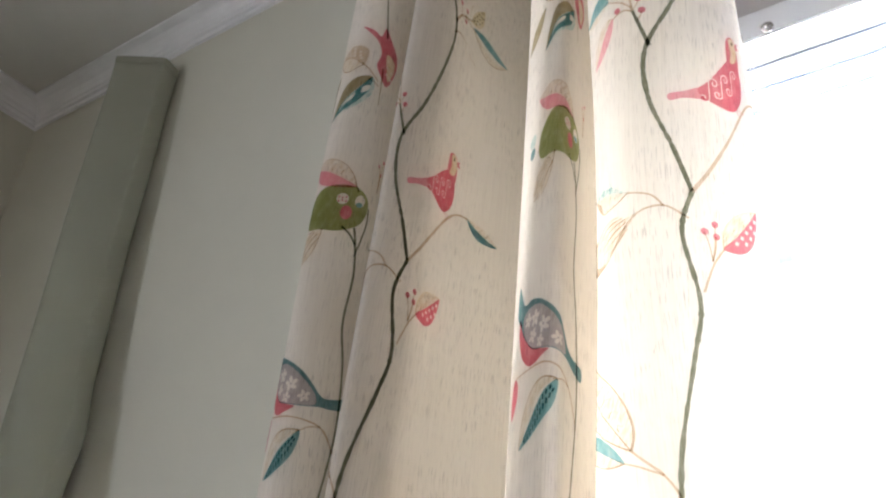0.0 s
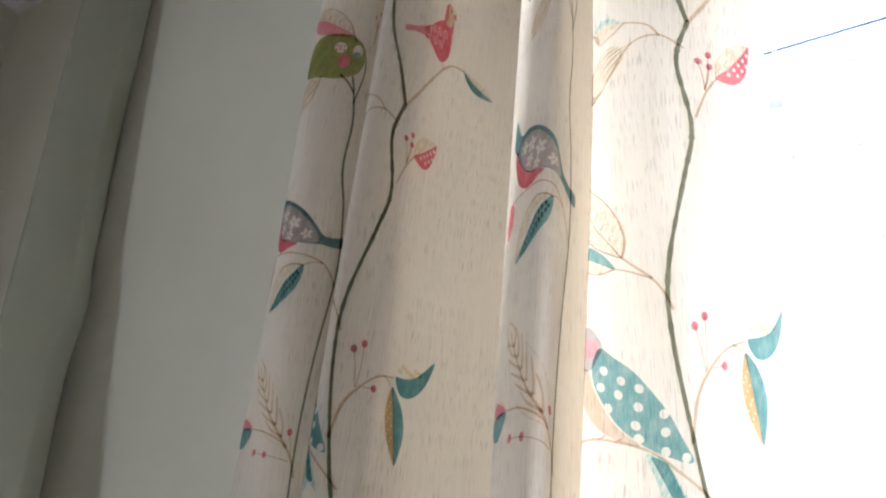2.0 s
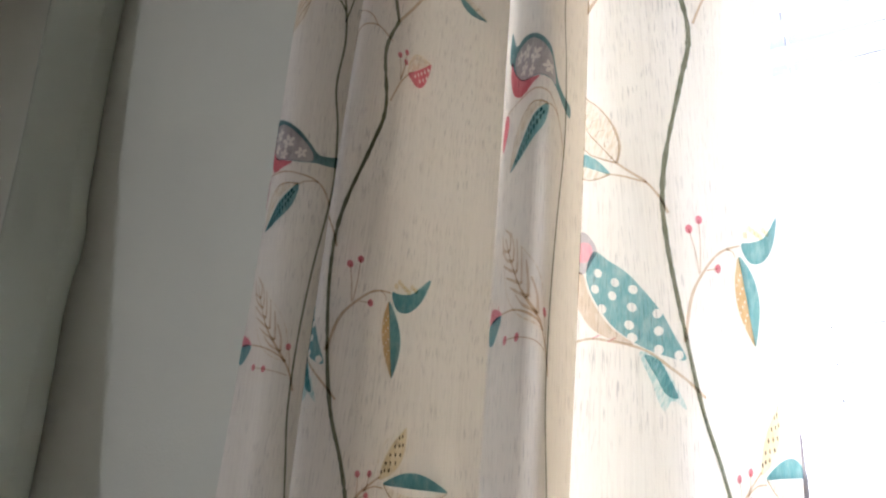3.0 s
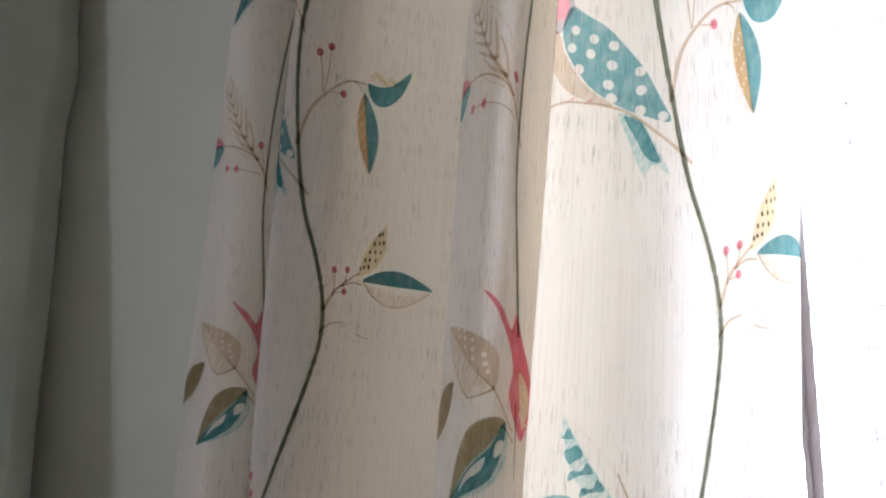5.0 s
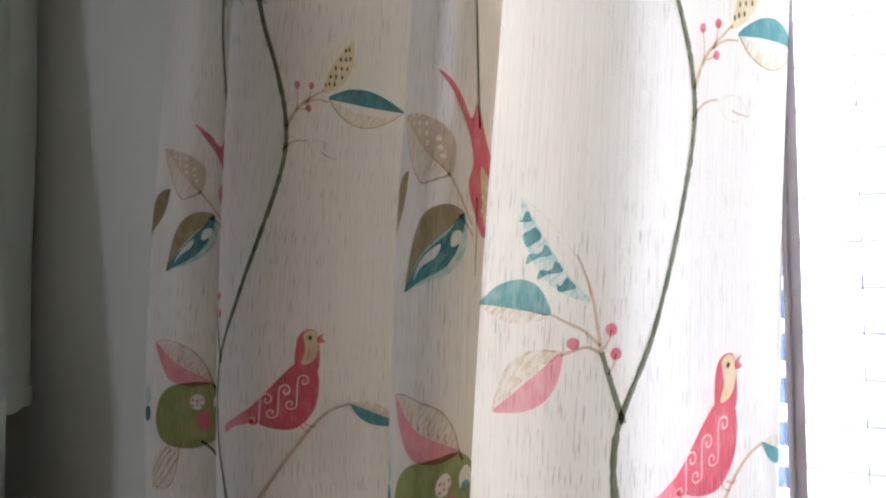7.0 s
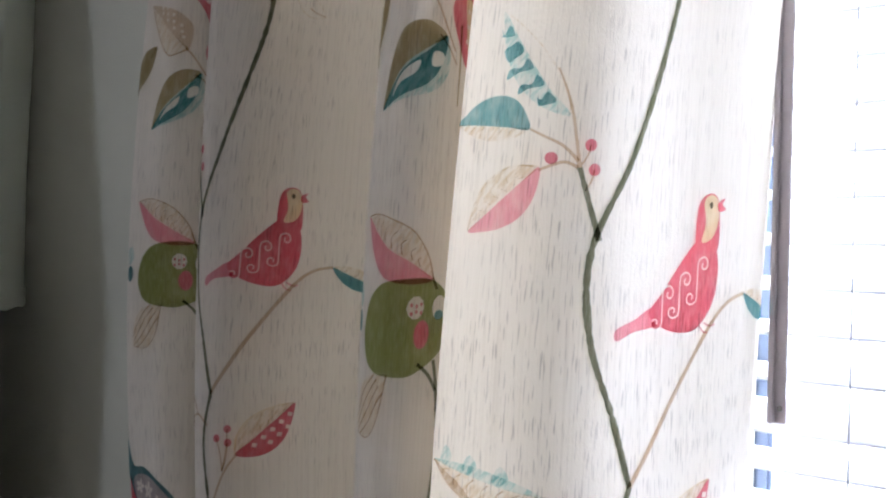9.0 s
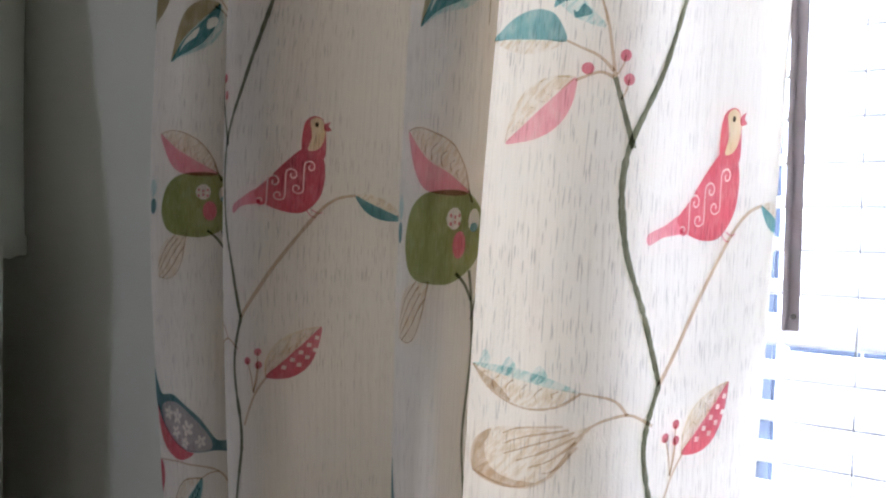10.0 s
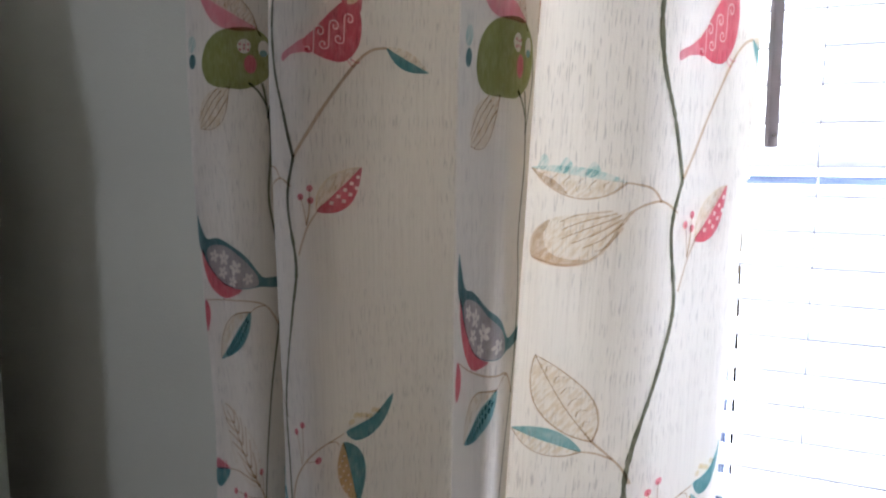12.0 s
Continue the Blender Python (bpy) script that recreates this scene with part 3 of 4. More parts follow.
m.fill([(.047, .144), (.046, .160), (.049, .171), (.056, .1755), (.063, .173), (.066, .162), (.066, .144), (.058, .142)], RED)
m.bare = []
m.fill(HEAD, STRAW, 1, n=4)
m.fill([(.064, .169), (.070, .172), (.068, .168), (.071, .165), (.065, .164)], RED, 2, n=3)
m.dot(.0575, .168, .0016, .002, BLACK, 3)
m.verts = [(x, y + .010 * min(max((y - .118) / .05, 0), 1), layer) for x, y, layer in m.verts]
m.line([(.052, .099), (.056, .094), (.060, .093)], .0012, .001, PINK, 1, 3)
m.line([(.056, .100), (.062, .097), (.066, .098)], .0012, .001, PINK, 1, 3)

m = motif("printed_branch", "brown printed branch with a teal leaf")
m.line([(0, 0), (.014, .022), (.032, .053), (.060, .095), (.078, .111), (.096, .115)], .0036, .0026, BROWN, 1, 8, 0.3)
f = leaf_frame((.096, .115), (.146, .092))
half(m, f, -.20, TEAL)
half(m, f, .16, TAN)
hatch(m, f, .16, BROWN, 4)

# strawberry-like pod
m = motif("printed_pod", "red printed pod with white squares and berries")
m.line([(.003, -.098), (.013, -.070), (.023, -.054)], .0022, .0018, BROWN)
f = leaf_frame((.022, -.054), (.066, -.010))
for i in range(5):
    for j in range(2):
        t, w = .24 + .15 * i, -.075 - .115 * j
        if abs(w) < .25 * math.sin(math.pi * t):
            q = f(t, w)
            m.bare.append([(q[0] - .0022, q[1] - .0014), (q[0] + .0014, q[1] - .0022), (q[0] + .0022, q[1] + .0014), (q[0] - .0014, q[1] + .0022)])
half(m, f, -.30, RED, lean=0.25)
m.bare = []
rim_line(m, f, .24, STRAW, .0015)
half(m, f, .22, TAN, 1)
hatch(m, f, .22, TAN, 6)
for x, y in ((.016, -.031), (.007, -.039), (.0165, -.043)):
    berry(m, x, y, .0038, (.012, -.068))

# two leaves left of the fork
m = motif("printed_leaf", "printed leaf with a ragged pale teal top and brown rim")
m.line([(-.022, -.018), (-.031, -.007), (-.049, -.003)], .0022, .0016, BROWN, rough=0.3)
f = leaf_frame((-.049, -.003), (-.108, .003))
rim_line(m, f, .30, BROWN, .0018)
half(m, f, .28, TAN)
m.fill([f(.55, .27), f(.75, .20), f(1, 0), f(.85, .06), f(.70, .12)], SAND, 2)
hatch(m, f, .28, SAND, 6)
half(m, f, -.12, SKY_TEAL, 2)
for t in (.35, .62, .86):
    m.fill([f(t, 0), f(t - .06, -.12), f(t + .02, -.22), f(t + .07, -.05)], SKY_TEAL, 1, n=3)

m = motif("printed_leaf", "printed brown leaf with hatched veins")
m.line([(-.004, -.028), (-.020, -.018), (-.034, -.020), (-.044, -.026)], .0024, .0018, BROWN, rough=0.3)
f = leaf_frame((-.044, -.026), (-.104, -.070))
half(m, f, .27, TAN, lean=1.5)
half(m, f, -.27, TAN, lean=1.5)
m.fill([f(.60, .255), f(.78, .24), f(.92, .15), f(1, 0), f(.92, -.15), f(.78, -.24), f(.62, -.258), f(.74, -.17), f(.81, -.06), f(.82, .06), f(.74, .17)], SAND, 2)
rim_line(m, f, .27, SAND, .0026, 1.5)
for i in range(6):
    w = -.20 + .08 * i
    m.line([f(.10 + .02 * abs(i - 2), w * .5), f(.40, w), f(.66 - .05 * abs(i - 2), w)], .0016, .0008, SAND, 2, 4, 0.6)

# leaves low on the stem
m = motif("printed_leaf", "printed brown outlined leaf on a long stalk")
m.line([(-.029, .617), (-.035, .632), (-.043, .644), (-.058, .662)], .0024, .0018, BROWN, rough=0.3)
f = leaf_frame((-.058, .662), (-.096, .738))
half(m, f, .22, TAN)
half(m, f, -.20, TAN)
rim_line(m, f, .22, BROWN, .0016)
rim_line(m, f, -.20, BROWN, .0016)
hatch(m, f, -.18, BROWN, 6)
m.line([f(0, 0), f(.5, .02), f(1, 0)], .0010, .0006, BROWN, 2)

m = motif("printed_leaf", "printed leaf, teal above and brown-rimmed below")
m.line([(-.043, .644), (-.054, .650), (-.064, .652)], .0020, .0016, BROWN)
f = leaf_frame((-.064, .652), (-.110, .667))
half(m, f, -.26, TEAL)
half(m, f, .26, TAN)
rim_line(m, f, .26, BROWN, .0014)

# large spotted bird
m = motif("printed_bird", "large teal printed bird with white spots and a pink face")
for x, y in ((-.089, .558), (-.072, .551), (-.056, .546), (-.092, .541), (-.075, .537), (-.058, .528), (-.037, .522), (-.085, .522), (-.061, .510), (-.037, .505), (-.059, .498), (-.038, .487), (-.021, .480)):
    m.bare.append(oval(x, y, .0042, .0047))
m.fill([(-.094, .580), (-.078, .573), (-.058, .560), (-.036, .528), (-.024, .500), (-.015, .475), (-.038, .483), (-.060, .495), (-.079, .510), (-.096, .536), (-.102, .558)], TEAL)
m.bare = [curve([(-.112, .588), (-.098, .588), (-.095, .574), (-.104, .568), (-.114, .572)], 4, True)]
m.fill([(-.116, .590), (-.108, .601), (-.098, .598), (-.090, .582), (-.095, .570), (-.102, .558), (-.110, .556), (-.117, .570)], GREY, 1)
m.bare = []
m.fill([(-.112, .588), (-.098, .588), (-.095, .574), (-.104, .568), (-.114, .572)], PINK, 1, n=4)
m.fill([(-.117, .560), (-.105, .554), (-.098, .535), (-.080, .508), (-.058, .492), (-.078, .493), (-.098, .503), (-.113, .525), (-.118, .545)], SAND)
m.fill([(-.054, .484), (-.040, .480), (-.030, .462), (-.017, .429), (-.029, .438), (-.037, .429), (-.046, .458)], SKY_TEAL)
m.fill([(-.050, .482), (-.038, .476), (-.030, .458), (-.024, .440), (-.034, .444), (-.042, .462)], TEAL, 2)
m.dot(-.112, .580, .0016, .0018, BLACK, 3)
m = motif("printed_branch", "brown printed branch under the spotted bird")
m.line([(-.128, .476), (-.114, .484), (-.088, .491), (-.052, .488), (-.027, .467), (.004, .436)], .0024, .0030, BROWN, rough=0.3)
for x in (-.094, -.080):
    m.line([(x, .490), (x + .007, .4955)], .0014, .0010, PINK, 2, 3)
for m in MOTIFS[-2:]:
    m.verts = [(-.110 + .90 * (x + .110), .592 + .80 * (y - .592), layer) for x, y, layer in m.verts]

# sprig with a cup-shaped leaf and a long spotted leaf
m = motif("printed_sprig", "printed sprig with berries, a teal leaf and an orange spotted leaf")
m.line([(-.024, .512), (-.016, .545), (-.004, .564), (.016, .582), (.040, .589)], .0034, .0018, BROWN, rough=0.3)
m.fill([(.042, .590), (.056, .593), (.074, .599), (.098, .620), (.088, .593), (.070, .576), (.052, .575)], TEAL)
for i in range(7):
    m.dot(.048 + .005 * i, .599 + .006 * ((i * 3) % 4) / 3, .0034, .0032, STRAW)
f = leaf_frame((.039, .579), (.055, .503))
half(m, f, .21, TEAL)
for i in range(12):
    q = f(.20 + .05 * i, -.035 - .05 * (i % 3) * math.sin(math.pi * (.20 + .05 * i)))
    m.bare.append(oval(q[0], q[1], .0009, .0013, n=6))
half(m, f, -.16, ORANGE)
m.bare = []
m.line([(.024, .586), (.032, .583), (.034, .578)], .0014, .0012, BROWN)
for x, y, stalk in ((-.013, .603, (-.006, .565)), (-.003, .611, (-.005, .566)), (.014, .569, (.002, .568))):
    berry(m, x, y, .0042, stalk)

# sprig with a grain ear
m = motif("printed_sprig", "printed sprig with a speckled straw leaf, a teal leaf and berries")
m.line([(.021, .362), (.030, .382), (.044, .396), (.054, .404)], .0032, .0020, BROWN, rough=0.3)
m.line([(.036, .388), (.048, .394), (.060, .394)], .0018, .0016, BROWN)
f = leaf_frame((.054, .402), (.082, .456))
half(m, f, -.22, STRAW)
half(m, f, .10, STRAW)
rim_line(m, f, .24, TAN, .0014, 0.5, 0.75)
for i in range(14):
    t = .12 + .055 * i
    q = f(t, -.17 * math.sin(math.pi * t) * ((i % 3) / 2) + .03)
    m.dot(q[0], q[1], .0010, .0020, BLACK, 2)
f = leaf_frame((.060, .398), (.139, .393))
half(m, f, .20, TEAL)
half(m, f, -.26, TAN, 1, -.10)
rim_line(m, f, -.26, BROWN, .0013)
for x, y, stalk in ((.027, .402, (.029, .378)), (.041, .405, (.038, .388)), (.040, .384, (.031, .381))):
    berry(m, x, y, .0036, stalk)
m.line([(.020, .342), (.030, .352), (.043, .355)], .0022, .0016, BROWN)
f = leaf_frame((.044, .353), (.072, .343))
rim_line(m, f, .30, TAN, .0012)
rim_line(m, f, -.28, TAN, .0012)
m.line([f(.45, -.04), f(.7, -.05), f(1, 0)], .0016, .0008, BROWN, 2)

# forked side stem with three leaves
first = len(MOTIFS)
m = motif("printed_side_stem", "printed side stem with teal and pink leaves and berries")
m.line([(-.0175, .140), (-.0205, .150), (-.0255, .166), (-.031, .184)], .0038, .0028, VINE, rough=0.3)
m.line([(-.031, .184), (-.034, .202), (-.038, .222), (-.046, .245)], .0024, .0012, BROWN, rough=0.3)
f = leaf_frame((-.038, .216), (-.086, .278))
half(m, f, .20, SKY_TEAL)
rng = random.Random(5)
for t in (.2, .36, .52, .68, .84):
    a, c = rng.uniform(-.03, .03), rng.uniform(.7, 1.15)
    m.fill([f(t - .06, .02), f(t - .03 + a, .13 * c), f(t - .02 + a, .24 * c * math.sin(math.pi * t)), f(t + .05, .20 * math.sin(math.pi * t)), f(t + .02 - a, .10), f(t + .04, .02)], TEAL, 2, n=3)
rim_line(m, f, -.14, TAN, .0012)
m.line([(-.032, .188), (-.042, .198), (-.060, .206)], .0022, .0016, BROWN)
f = leaf_frame((-.060, .206), (-.118, .205))
half(m, f, -.34, TEAL, lean=0.1)
half(m, f, .16, TAN)
hatch(m, f, .18, TAN, 6)
m.line([(-.032, .184), (-.040, .187), (-.052, .181)], .0022, .0018, BROWN)
f = leaf_frame((-.052, .183), (-.098, .138))
half(m, f, .25, PINK)
half(m, f, -.24, TAN)
rim_line(m, f, -.24, TAN, .0014)
hatch(m, f, -.22, TAN, 7)
for x, y, stalk in ((-.026, .198, (-.030, .186)), (-.023, .183, (-.027, .170)), (-.046, .189, None)):
    berry(m, x, y, .0042, stalk)
for m in MOTIFS[first:]:
    m.verts = [(x - .010 + .25 * max(-.05 - x, 0), y + .015, layer) for x, y, layer in m.verts]

# ---- figures along the second stem ----
A2 = SECOND


def p2(*pts):
    return [(x + A2, y) for x, y in pts]


m = motif("printed_stem", "thin dark green printed second stem")
m.line(p2((.004, .062), (.008, .042), (.012, .0), (.008, -.060), (.016, -.115), (.018, -.190), (.005, -.283), (-.003, -.362), (-.005, -.436), (.001, -.496), (.008, -.555)), .0028, .0022, VINE, 1, 8, 0.3)
m.line(p2((-.010, .062), (.000, .053), (.008, .040)), .0024, .0024, VINE)
m.line(p2((.018, .090), (.018, .066), (.009, .026)), .0016, .0022, VINE)
m.line(p2((.008, .290), (.009, .262), (.009, .235)), .0020, .0010, OLIVE)

m = motif("printed_nest", "round olive green printed nest with flowers inside")
m.bare = [oval(A2 - .005, .099, .0070, .0076), oval(A2 + .015, .0975, .0060, .0085), oval(A2 + .001, .081, .0066, .0096, n=12)]
m.fill(p2((-.058, .085), (-.049, .105), (-.024, .116), (.006, .117), (.022, .105), (.026, .088), (.018, .067), (-.004, .056), (-.024, .057), (-.042, .061), (-.053, .069)), GREEN)
m.bare = []
m.fill(oval(A2 + .001, .081, .0066, .0096, n=12), RED, 1, n=1)
m.dot(A2 + .0145, .0925, .004, .0034, TEAL, 3)
for i in range(6):
    m.dot(A2 - .009 + .004 * (i % 3), .0955 + .0045 * (i // 3) + .001 * (i % 2), .0011, .0014, RED, 3)
m.verts = [(x - .009, y, layer) for x, y, layer in m.verts]

m = motif("printed_leaf", "pink printed leaf with a brown hatched upper half")
f = leaf_frame((A2 - .001, .117), (A2 - .070, .157))
half(m, f, .22, PINK)
half(m, f, -.22, TAN)
rim_line(m, f, -.22, BROWN, .0014)
hatch(m, f, -.20, BROWN, 8)
m.line(p2((-.001, .118), (.003, .110)), .0020, .0020, OLIVE, 1, 3)

m = motif("printed_leaf", "pale brown striped printed leaf under the nest")
f = leaf_frame((A2 - .030, .058), (A2 - .074, .020))
half(m, f, .34, TAN, lean=1.0)
half(m, f, -.30, TAN, lean=1.0)
rim_line(m, f, .34, BROWN, .0012, 1.0)
for w in (-.2, -.08, .05, .18):
    m.line([f(.15, w * .7), f(.55, w), f(.92, w * .6)], .0016, .0010, BROWN, 2, 4, 0.5)

m = motif("printed_berries", "thin printed berry stalks")
for x, y in ((.024, .150), (.030, .156), (.028, .138)):
    m.line(p2((.026, .112), (.027, (.112 + y) / 2), (x, y)), .0008, .0007, ORANGE, 1, 4)
    m.dot(A2 + x, y, .0012, .0026, RED, 2)

m = motif("printed_bird", "blue-grey printed bird with a pink belly")
WING = p2((-.082, -.112), (-.068, -.106), (-.041, -.113), (-.014, -.139), (-.008, -.156), (-.026, -.158), (-.056, -.151), (-.075, -.133))
rng = random.Random(11)
flecks = []
for cx, cy, cr in ((-.070, -.118, .0058), (-.054, -.122, .0068), (-.058, -.138, .0060), (-.037, -.134, .0068), (-.042, -.149, .0052), (-.021, -.148, .0054)):
    for i in range(5):
        a = i * math.tau / 5 + cx * 90
        flecks.append(oval(A2 + cx + cr * .72 * math.cos(a), cy + cr * .72 * math.sin(a), cr * .62, cr * .38, a + rng.uniform(-.4, .4), 7))
m.bare = [curve(WING, 6, True)]
m.fill(p2((-.096, -.070), (-.090, -.080), (-.080, -.097), (-.062, -.099), (-.041, -.108), (-.024, -.121), (-.012, -.136), (-.002, -.148), (.012, -.149), (.028, -.147), (.028, -.159),
          (.010, -.161), (-.004, -.159), (-.026, -.159), (-.056, -.152), (-.076, -.134), (-.088, -.116), (-.098, -.100)), NAVY)
m.bare = [curve(WING, 6, True), curve(p2((-.086, -.114), (-.076, -.133), (-.056, -.151), (-.026, -.158), (-.05, -.13)), 4, True)]
m.fill(p2((-.092, -.108), (-.085, -.116), (-.075, -.134), (-.056, -.152), (-.030, -.159), (-.044, -.166), (-.062, -.166), (-.080, -.152), (-.090, -.130)), RED)
m.bare = flecks
m.fill(WING, GREY)
m.line(p2((-.060, -.165), (-.060, -.169)), .0012, .001, PINK, 1, 3)
m.line(p2((-.050, -.165), (-.049, -.169)), .0012, .001, PINK, 1, 3)
m = motif("printed_branch", "brown printed branch with a leaf, half brown and half teal")
m.line(p2((-.092, -.166), (-.060, -.169), (-.024, -.173), (.002, -.183), (.018, -.208)), .0014, .0026, BROWN, rough=0.3)
m.line(p2((.000, -.181), (-.012, -.182), (-.022, -.187)), .0018, .0014, BROWN)
f = leaf_frame((A2 - .021, -.186), (A2 - .074, -.237))
half(m, f, .24, TEAL)
half(m, f, -.26, TAN, 1, -.06)
rim_line(m, f, -.26, BROWN, .0018)
for i in range(11):
    t = .14 + .07 * i
    for w0, w1 in ((.03, .09), (.12, .18)):
        top = math.sin(math.pi * t) ** 0.85
        m.line([f(t - .02, w0 * top), f(t + .03, w1 * top)], .0018, .0014, NAVY, 2, 2)

m = motif("printed_bud", "small printed bud, pale teal above and dark below")
m.fill(oval(A2 - .083, .107, .0075, .0085), SKY_TEAL, 1, n=2)
m.fill(oval(A2 - .083, .090, .0065, .0075), NAVY, 1, n=2)

m = motif("printed_leaf", "narrow red printed leaf beside the branch")
m.fill(p2((-.096, -.166), (-.087, -.174), (-.088, -.190), (-.098, -.204), (-.101, -.186)), RED, n=4)

first = len(MOTIFS)
m = motif("printed_sprig", "brown printed feathery leaf with berries and a striped bud")
m.line(p2((-.005, .462), (-.012, .482), (-.024, .497), (-.050, .508), (-.074, .512)), .0030, .0016, BROWN, rough=0.3)
whole = m
m = motif("printed_feather_leaf", "brown printed feathery leaf")
f = leaf_frame((A2 - .018, .492), (A2 - .076, .580))
m.line([f(0, 0), f(.5, .03), f(1, 0)], .0032, .0012, BROWN, 2, 5, 0.3)
for i in range(6):
    t = .12 + .14 * i
    for side in (1, -1):
        m.line([f(t, 0), f(t + .12, .07 * side), f(t + .27, .15 * side * math.sin(math.pi * min(t + .12, .95)))], .0036, .0014, SAND, 1, 4, 0.5)
rim_line(m, f, .20, TAN, .0016, 0.5, 0.8)
rim_line(m, f, -.18, TAN, .0016, 0.5, 0.7)
m = whole
m.fill(p2((-.074, .512), (-.086, .520), (-.100, .524), (-.104, .512)), PINK, n=3)
m.fill(p2((-.074, .511), (-.104, .511), (-.102, .494), (-.088, .492)), TEAL, n=3)
for i in range(4):
    m.line(p2((-.080 - .006 * i, .513), (-.082 - .006 * i, .5215)), .0012, .0012, RED, 2, 2)
for x, y, stalk in ((-.016, .508, (-.012, .482)), (-.044, .484, (-.014, .478)), (-.064, .487, (-.044, .484))):
    berry(m, x + A2, y, .0042, (stalk[0] + A2, stalk[1]))
for m in MOTIFS[first:]:
    m.verts = [(x + .003, y + .012, layer) for x, y, layer in m.verts]

m = motif("printed_bird", "red printed diving bird with a forked tail")
m.bare = [oval(A2 + .007 + .0035 * (i % 3), .300 - .0042 * i, .0014, .0020, n=6) for i in range(9)]
BREAST = p2((.004, .312), (.016, .300), (.017, .280), (.010, .262), (.006, .284))
m.bare.append(curve(BREAST, 4, True))
m.fill(p2((-.036, .372), (-.022, .352), (-.010, .334), (-.004, .312), (-.008, .290), (.000, .268), (.009, .252), (.018, .272), (.021, .296), (.017, .318), (.008, .338),
          (-.002, .362), (-.008, .346), (-.018, .358)), RED)
m.bare = m.bare[:-1]
m.fill(BREAST, STRAW, 1, n=4)
m.verts = [(x + .007, .316 + .82 * (y - .316), layer) for x, y, layer in m.verts]

m = motif("printed_leaf", "printed leaf, brown above and teal below")
m.line(p2((.006, .262), (-.002, .270), (-.010, .274)), .0016, .0014, BROWN)
f = leaf_frame((A2 - .004, .276), (A2 - .058, .224))
half(m, f, -.24, OLIVE, lean=.2)
m.bare = [curve(q, 4, True) for q in ([f(.14, .10), f(.20, .17), f(.33, .13), f(.24, .05)], [f(.40, .045), f(.50, .105), f(.66, .08), f(.80, .075), f(.62, .035)])]
half(m, f, .30, SKY_TEAL, lean=.2)
half(m, f, .22, TEAL, 2, .02)

m = motif("printed_leaf", "brown dotted printed bud with an olive leaf behind")
m.line(p2((.004, .270), (-.010, .288), (-.020, .298)), .0016, .0024, BROWN)
f = leaf_frame((A2 - .018, .297), (A2 - .076, .342))
for i in range(12):
    t = .15 + .062 * i
    q = f(t, -.07 - .06 * (i % 3) * math.sin(math.pi * t))
    m.bare.append(oval(q[0], q[1], .0020, .0018, n=6))
half(m, f, .24, TAN, lean=-.1)
half(m, f, -.28, SAND, lean=-.1)
rim_line(m, f, .24, BROWN, .0014, -.1)
m.bare = []
f = leaf_frame((A2 - .062, .302), (A2 - .104, .262))
half(m, f, .20, OLIVE)
half(m, f, -.24, OLIVE)


def lay(m, shift_u, shift_z):
    """The motif laid on the cloth, a hair in front of it; parts past the cloth's edge are cut."""
    v = np.array(m.verts)
    u, z = v[:, 0] + shift_u, v[:, 1] + shift_z
    if shift_u > 1 and v[:, 0].max() > -0.20:       # drawn askew into the tuck, a forearm above the sill
        u = u - 0.030 * np.clip(1.5 - np.abs(z - 1.46) / 0.10, 0, 1) * np.clip((-0.045 - v[:, 0]) / 0.03, 0, 1)
    good = ((u < TUCK) | (u > TUCK + TAKEN + 1e-4)) & (u > 0.003) & (u < WIDE - 0.003) & (z > 0.03) & (z < ROD_Z - 0.04)
    faces = [(f, k) for f, k in zip(m.faces, m.inks) if good[f].all()]
    if not faces:
        return
    e = 0.0015
    here = surf(u, z)
    n = np.cross(surf(u + e, z) - surf(u - e, z), surf(u, z + e) - here)
    n /= np.linalg.norm(n, axis=1, keepdims=True)
    co = here + n * (0.00035 + 0.00025 * v[:, 2:3])
    used = sorted({i for f, _ in faces for i in f})
    renum = {i: j for j, i in enumerate(used)}
    dyes = []
    for _, k in faces:
        if k not in dyes:
            dyes.append(k)
    mesh = bpy.data.meshes.new(m.name)
    mesh.from_pydata(co[used].tolist(), [], [[renum[i] for i in f] for f, _ in faces])
    uv = mesh.uv_layers.new(name="UVMap")
    flat = np.stack([u, z], axis=1)[used]
    loops = np.empty(len(mesh.loops), dtype=np.int32)
    mesh.loops.foreach_get("vertex_index", loops)
    uv.data.foreach_set("uv", flat[loops].astype(np.float32).ravel())
    for k in dyes:
        mesh.materials.append(k)
    mesh.polygons.foreach_set("material_index", [dyes.index(k) for _, k in faces])
    mesh.polygons.foreach_set("use_smooth", [True] * len(mesh.polygons))
    ob = new(m.name, mesh)
    ob.parent = panel
    tagged(ob, m.label)


for k in (-1, 0, 1, 2):
    for m in MOTIFS:
        second = max(v[0] for v in m.verts) < -0.20
        for stem in (SECOND_STEMS if second else STEMS):
            lay(m, stem, FORK_Z + k * REPEAT)

# ---- the cloth-wrapped board that leans in the corner ----
BOARD_TOP, BOARD_LOW = 2.60, 0.745
plan = [(-1.464, 0.838), (-1.456, 0.832), (-1.452, 0.815), (-1.448, 0.796), (-1.449, 0.787), (-1.456, 0.781), (-1.500, 0.752), (-1.544, 0.724), (-1.551, 0.721), (-1.557, 0.724),
        (-1.580, 0.760), (-1.598, 0.790), (-1.602, 0.815), (-1.600, 0.832), (-1.592, 0.838), (-1.530, 0.838)]
ring = curve(plan, 3, True)
n = len(ring)


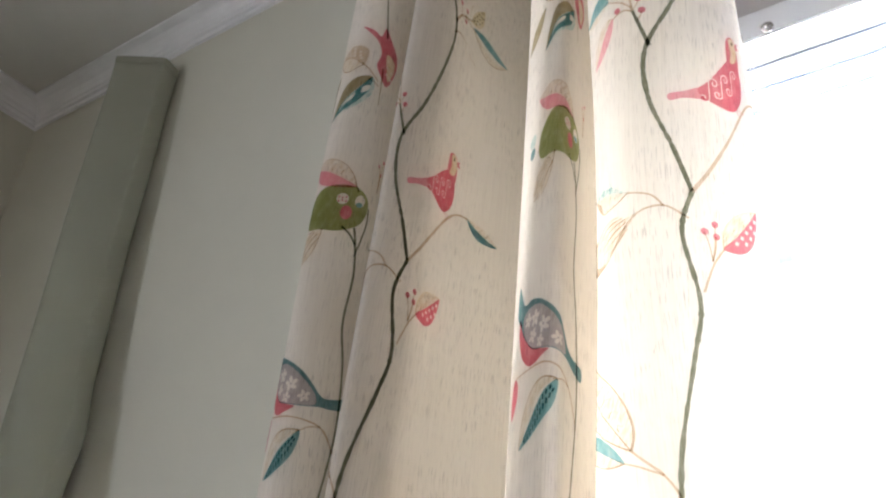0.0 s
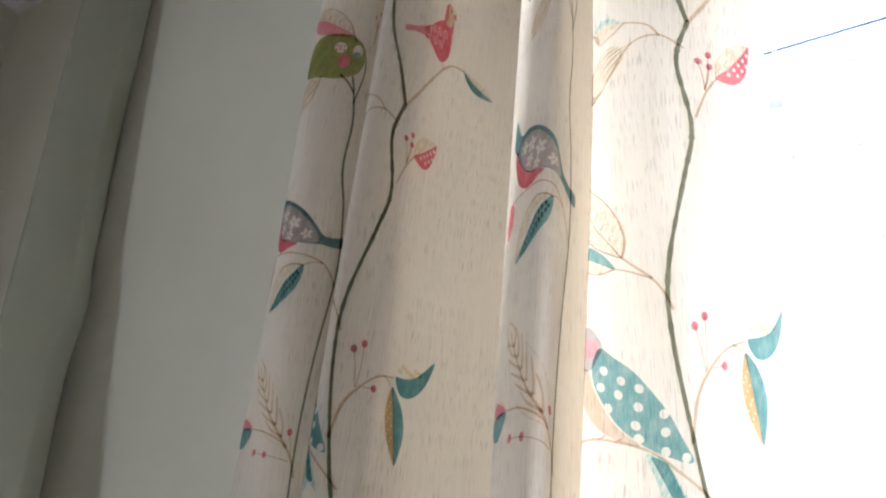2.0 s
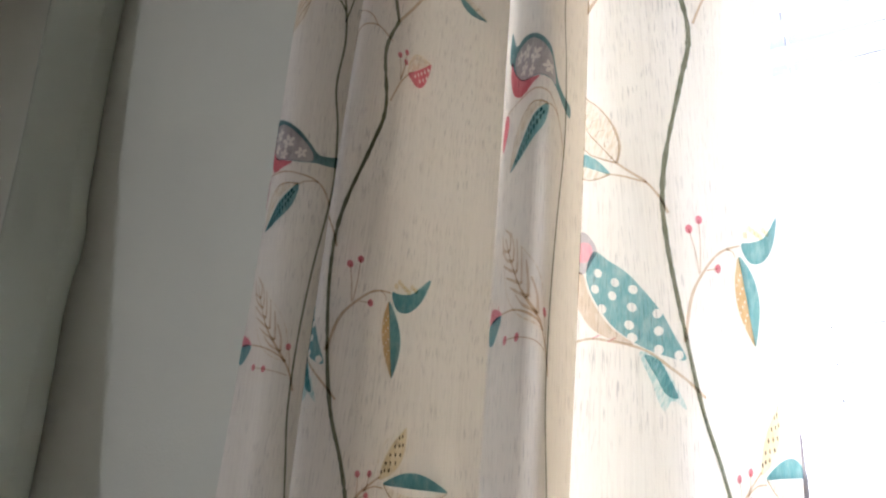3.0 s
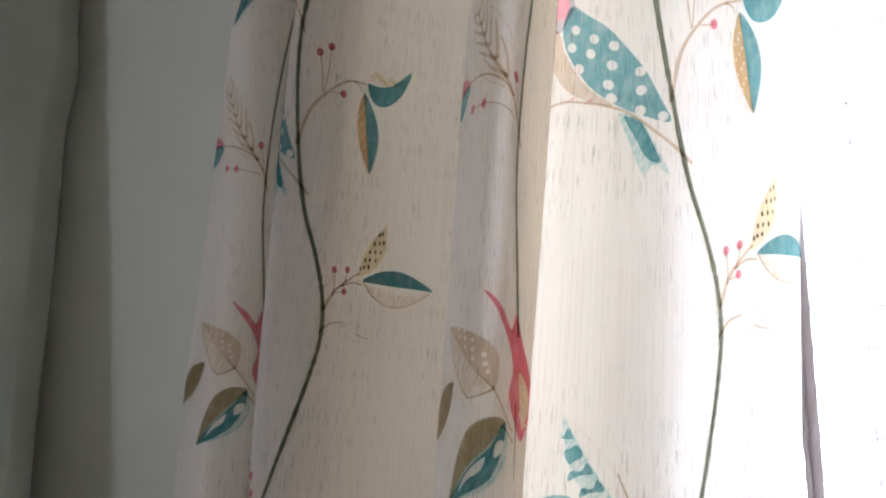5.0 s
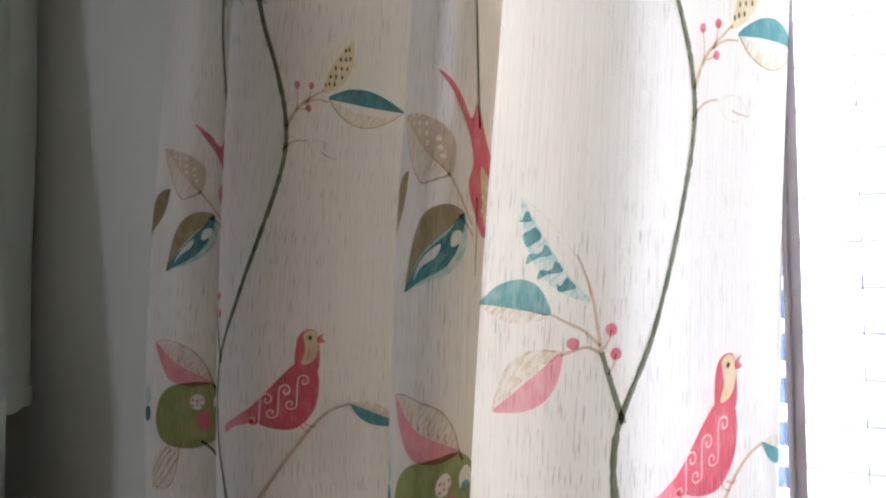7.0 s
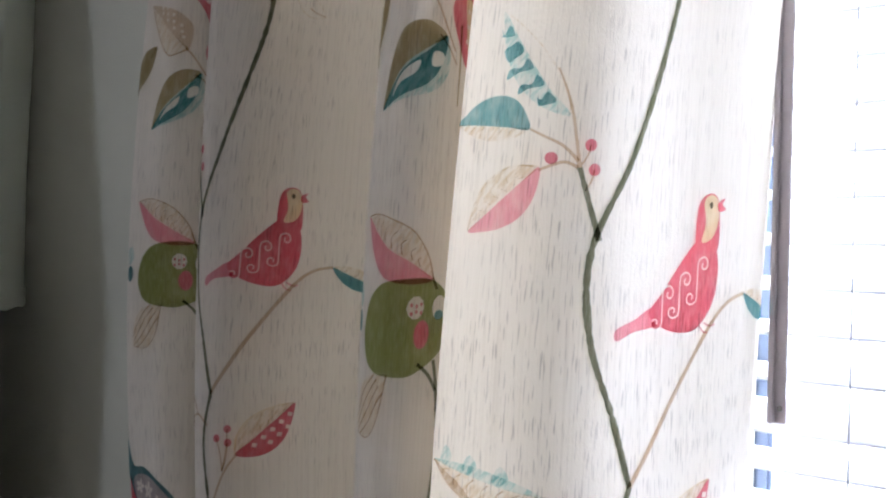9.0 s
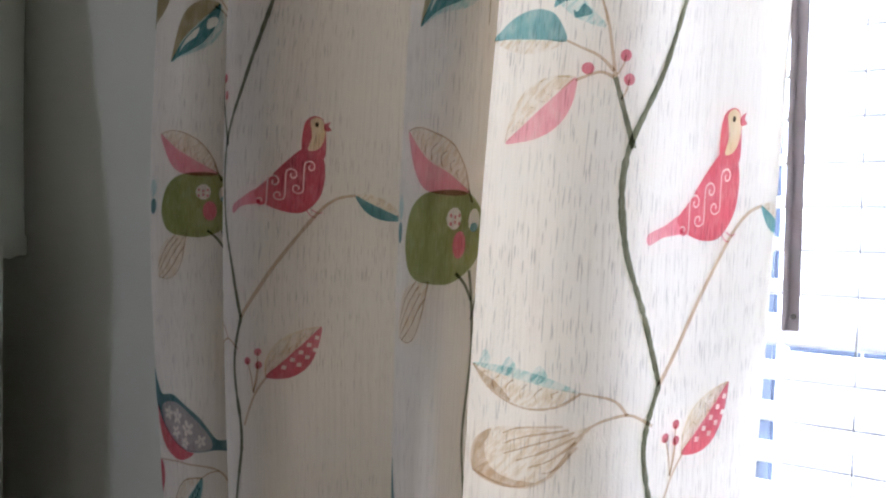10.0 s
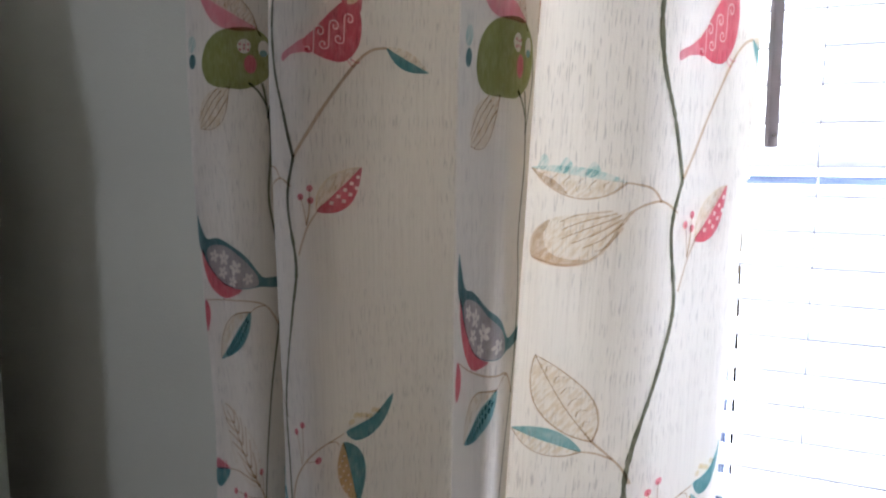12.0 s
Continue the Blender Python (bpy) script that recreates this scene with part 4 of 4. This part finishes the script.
def board_point(j, z, out=0.0):
    """A point of the wrapping: the foot stands off the wall, the cloth sags in soft dents."""
    x, y = ring[j % n]
    t = (z - BOARD_LOW) / (BOARD_TOP - BOARD_LOW)
    away = Vector((x + 1.55, y - 0.78, 0)).normalized() * out
    dent = 0.009 * noise.noise((x * 9, z * 2.6, 5.0)) * (1.25 - t) + 0.012 * math.exp(-((z - 1.62) / 0.07) ** 2) * (x > -1.52)
    y2 = y - LEAN_OUT * (1 - t) * min(1.0, (0.838 - y) / 0.12)
    x2 = -0.03 + (x + 0.03) * (y2 - 0.05) / (y - 0.05)
    return Vector((x2 + dent + away.x + 0.015 * (1 - t) ** 2, min(y2 + dent * 0.5 + away.y, 0.842), z))


LEAN_OUT = 0.12


def wrapping(levels, cap, out=0.0):
    bm = bmesh.new()
    uvl = bm.loops.layers.uv.new("UVMap")
    rows = []
    for i, z in enumerate(levels):
        row = []
        for j in range(n):
            dz = 0.010 * noise.noise((j * 0.31, 1.7, 0)) if i == 0 else 0
            row.append(bm.verts.new(board_point(j, z, out) + Vector((0, 0, dz))))
        rows.append(row)
    for lower, upper in zip(rows, rows[1:]):
        for j in range(n):
            bm.faces.new((lower[j], upper[j], upper[(j + 1) % n], lower[(j + 1) % n]))
    if cap:
        bm.faces.new(rows[-1])
        bm.faces.new(rows[0][::-1])
    for face in bm.faces:
        for loop in face.loops:
            loop[uvl].uv = (loop.vert.co.x + loop.vert.co.y, loop.vert.co.z)
    bmesh.ops.recalc_face_normals(bm, faces=bm.faces)
    return bm


board = thing("wrapped_board", "tall board wrapped in plain sage cloth, leaning on the wall", "board", (-1.4, 0.65, 0))
levels = [BOARD_LOW + 0.006 + (BOARD_TOP - BOARD_LOW - 0.018) * i / 70 for i in range(71)]
core = wrapping(levels, True)
local(part("cloth", core, DRAPE, board, smooth=True), board)
local(part("cap", wrapping([BOARD_TOP - 0.020, BOARD_TOP - 0.006, BOARD_TOP], True, 0.002), DRAPE, board, "folded cloth over the top end", True), board)
# made wider than the board, out of view, to keep light off the wall
foot = block(-1.86, -1.265, 0.640, 0.712, 0.0, 0.79, 0.012)
local(part("widened_board_foot", foot, DRAPE, board, "bare lower end of the board, widened out of view to shade the wall"), board)
local(part("hem", wrapping([BOARD_LOW + 0.001, BOARD_LOW + 0.012, BOARD_LOW + 0.034], False, 0.004), DRAPE, board, "loose turned-up hem", True), board)
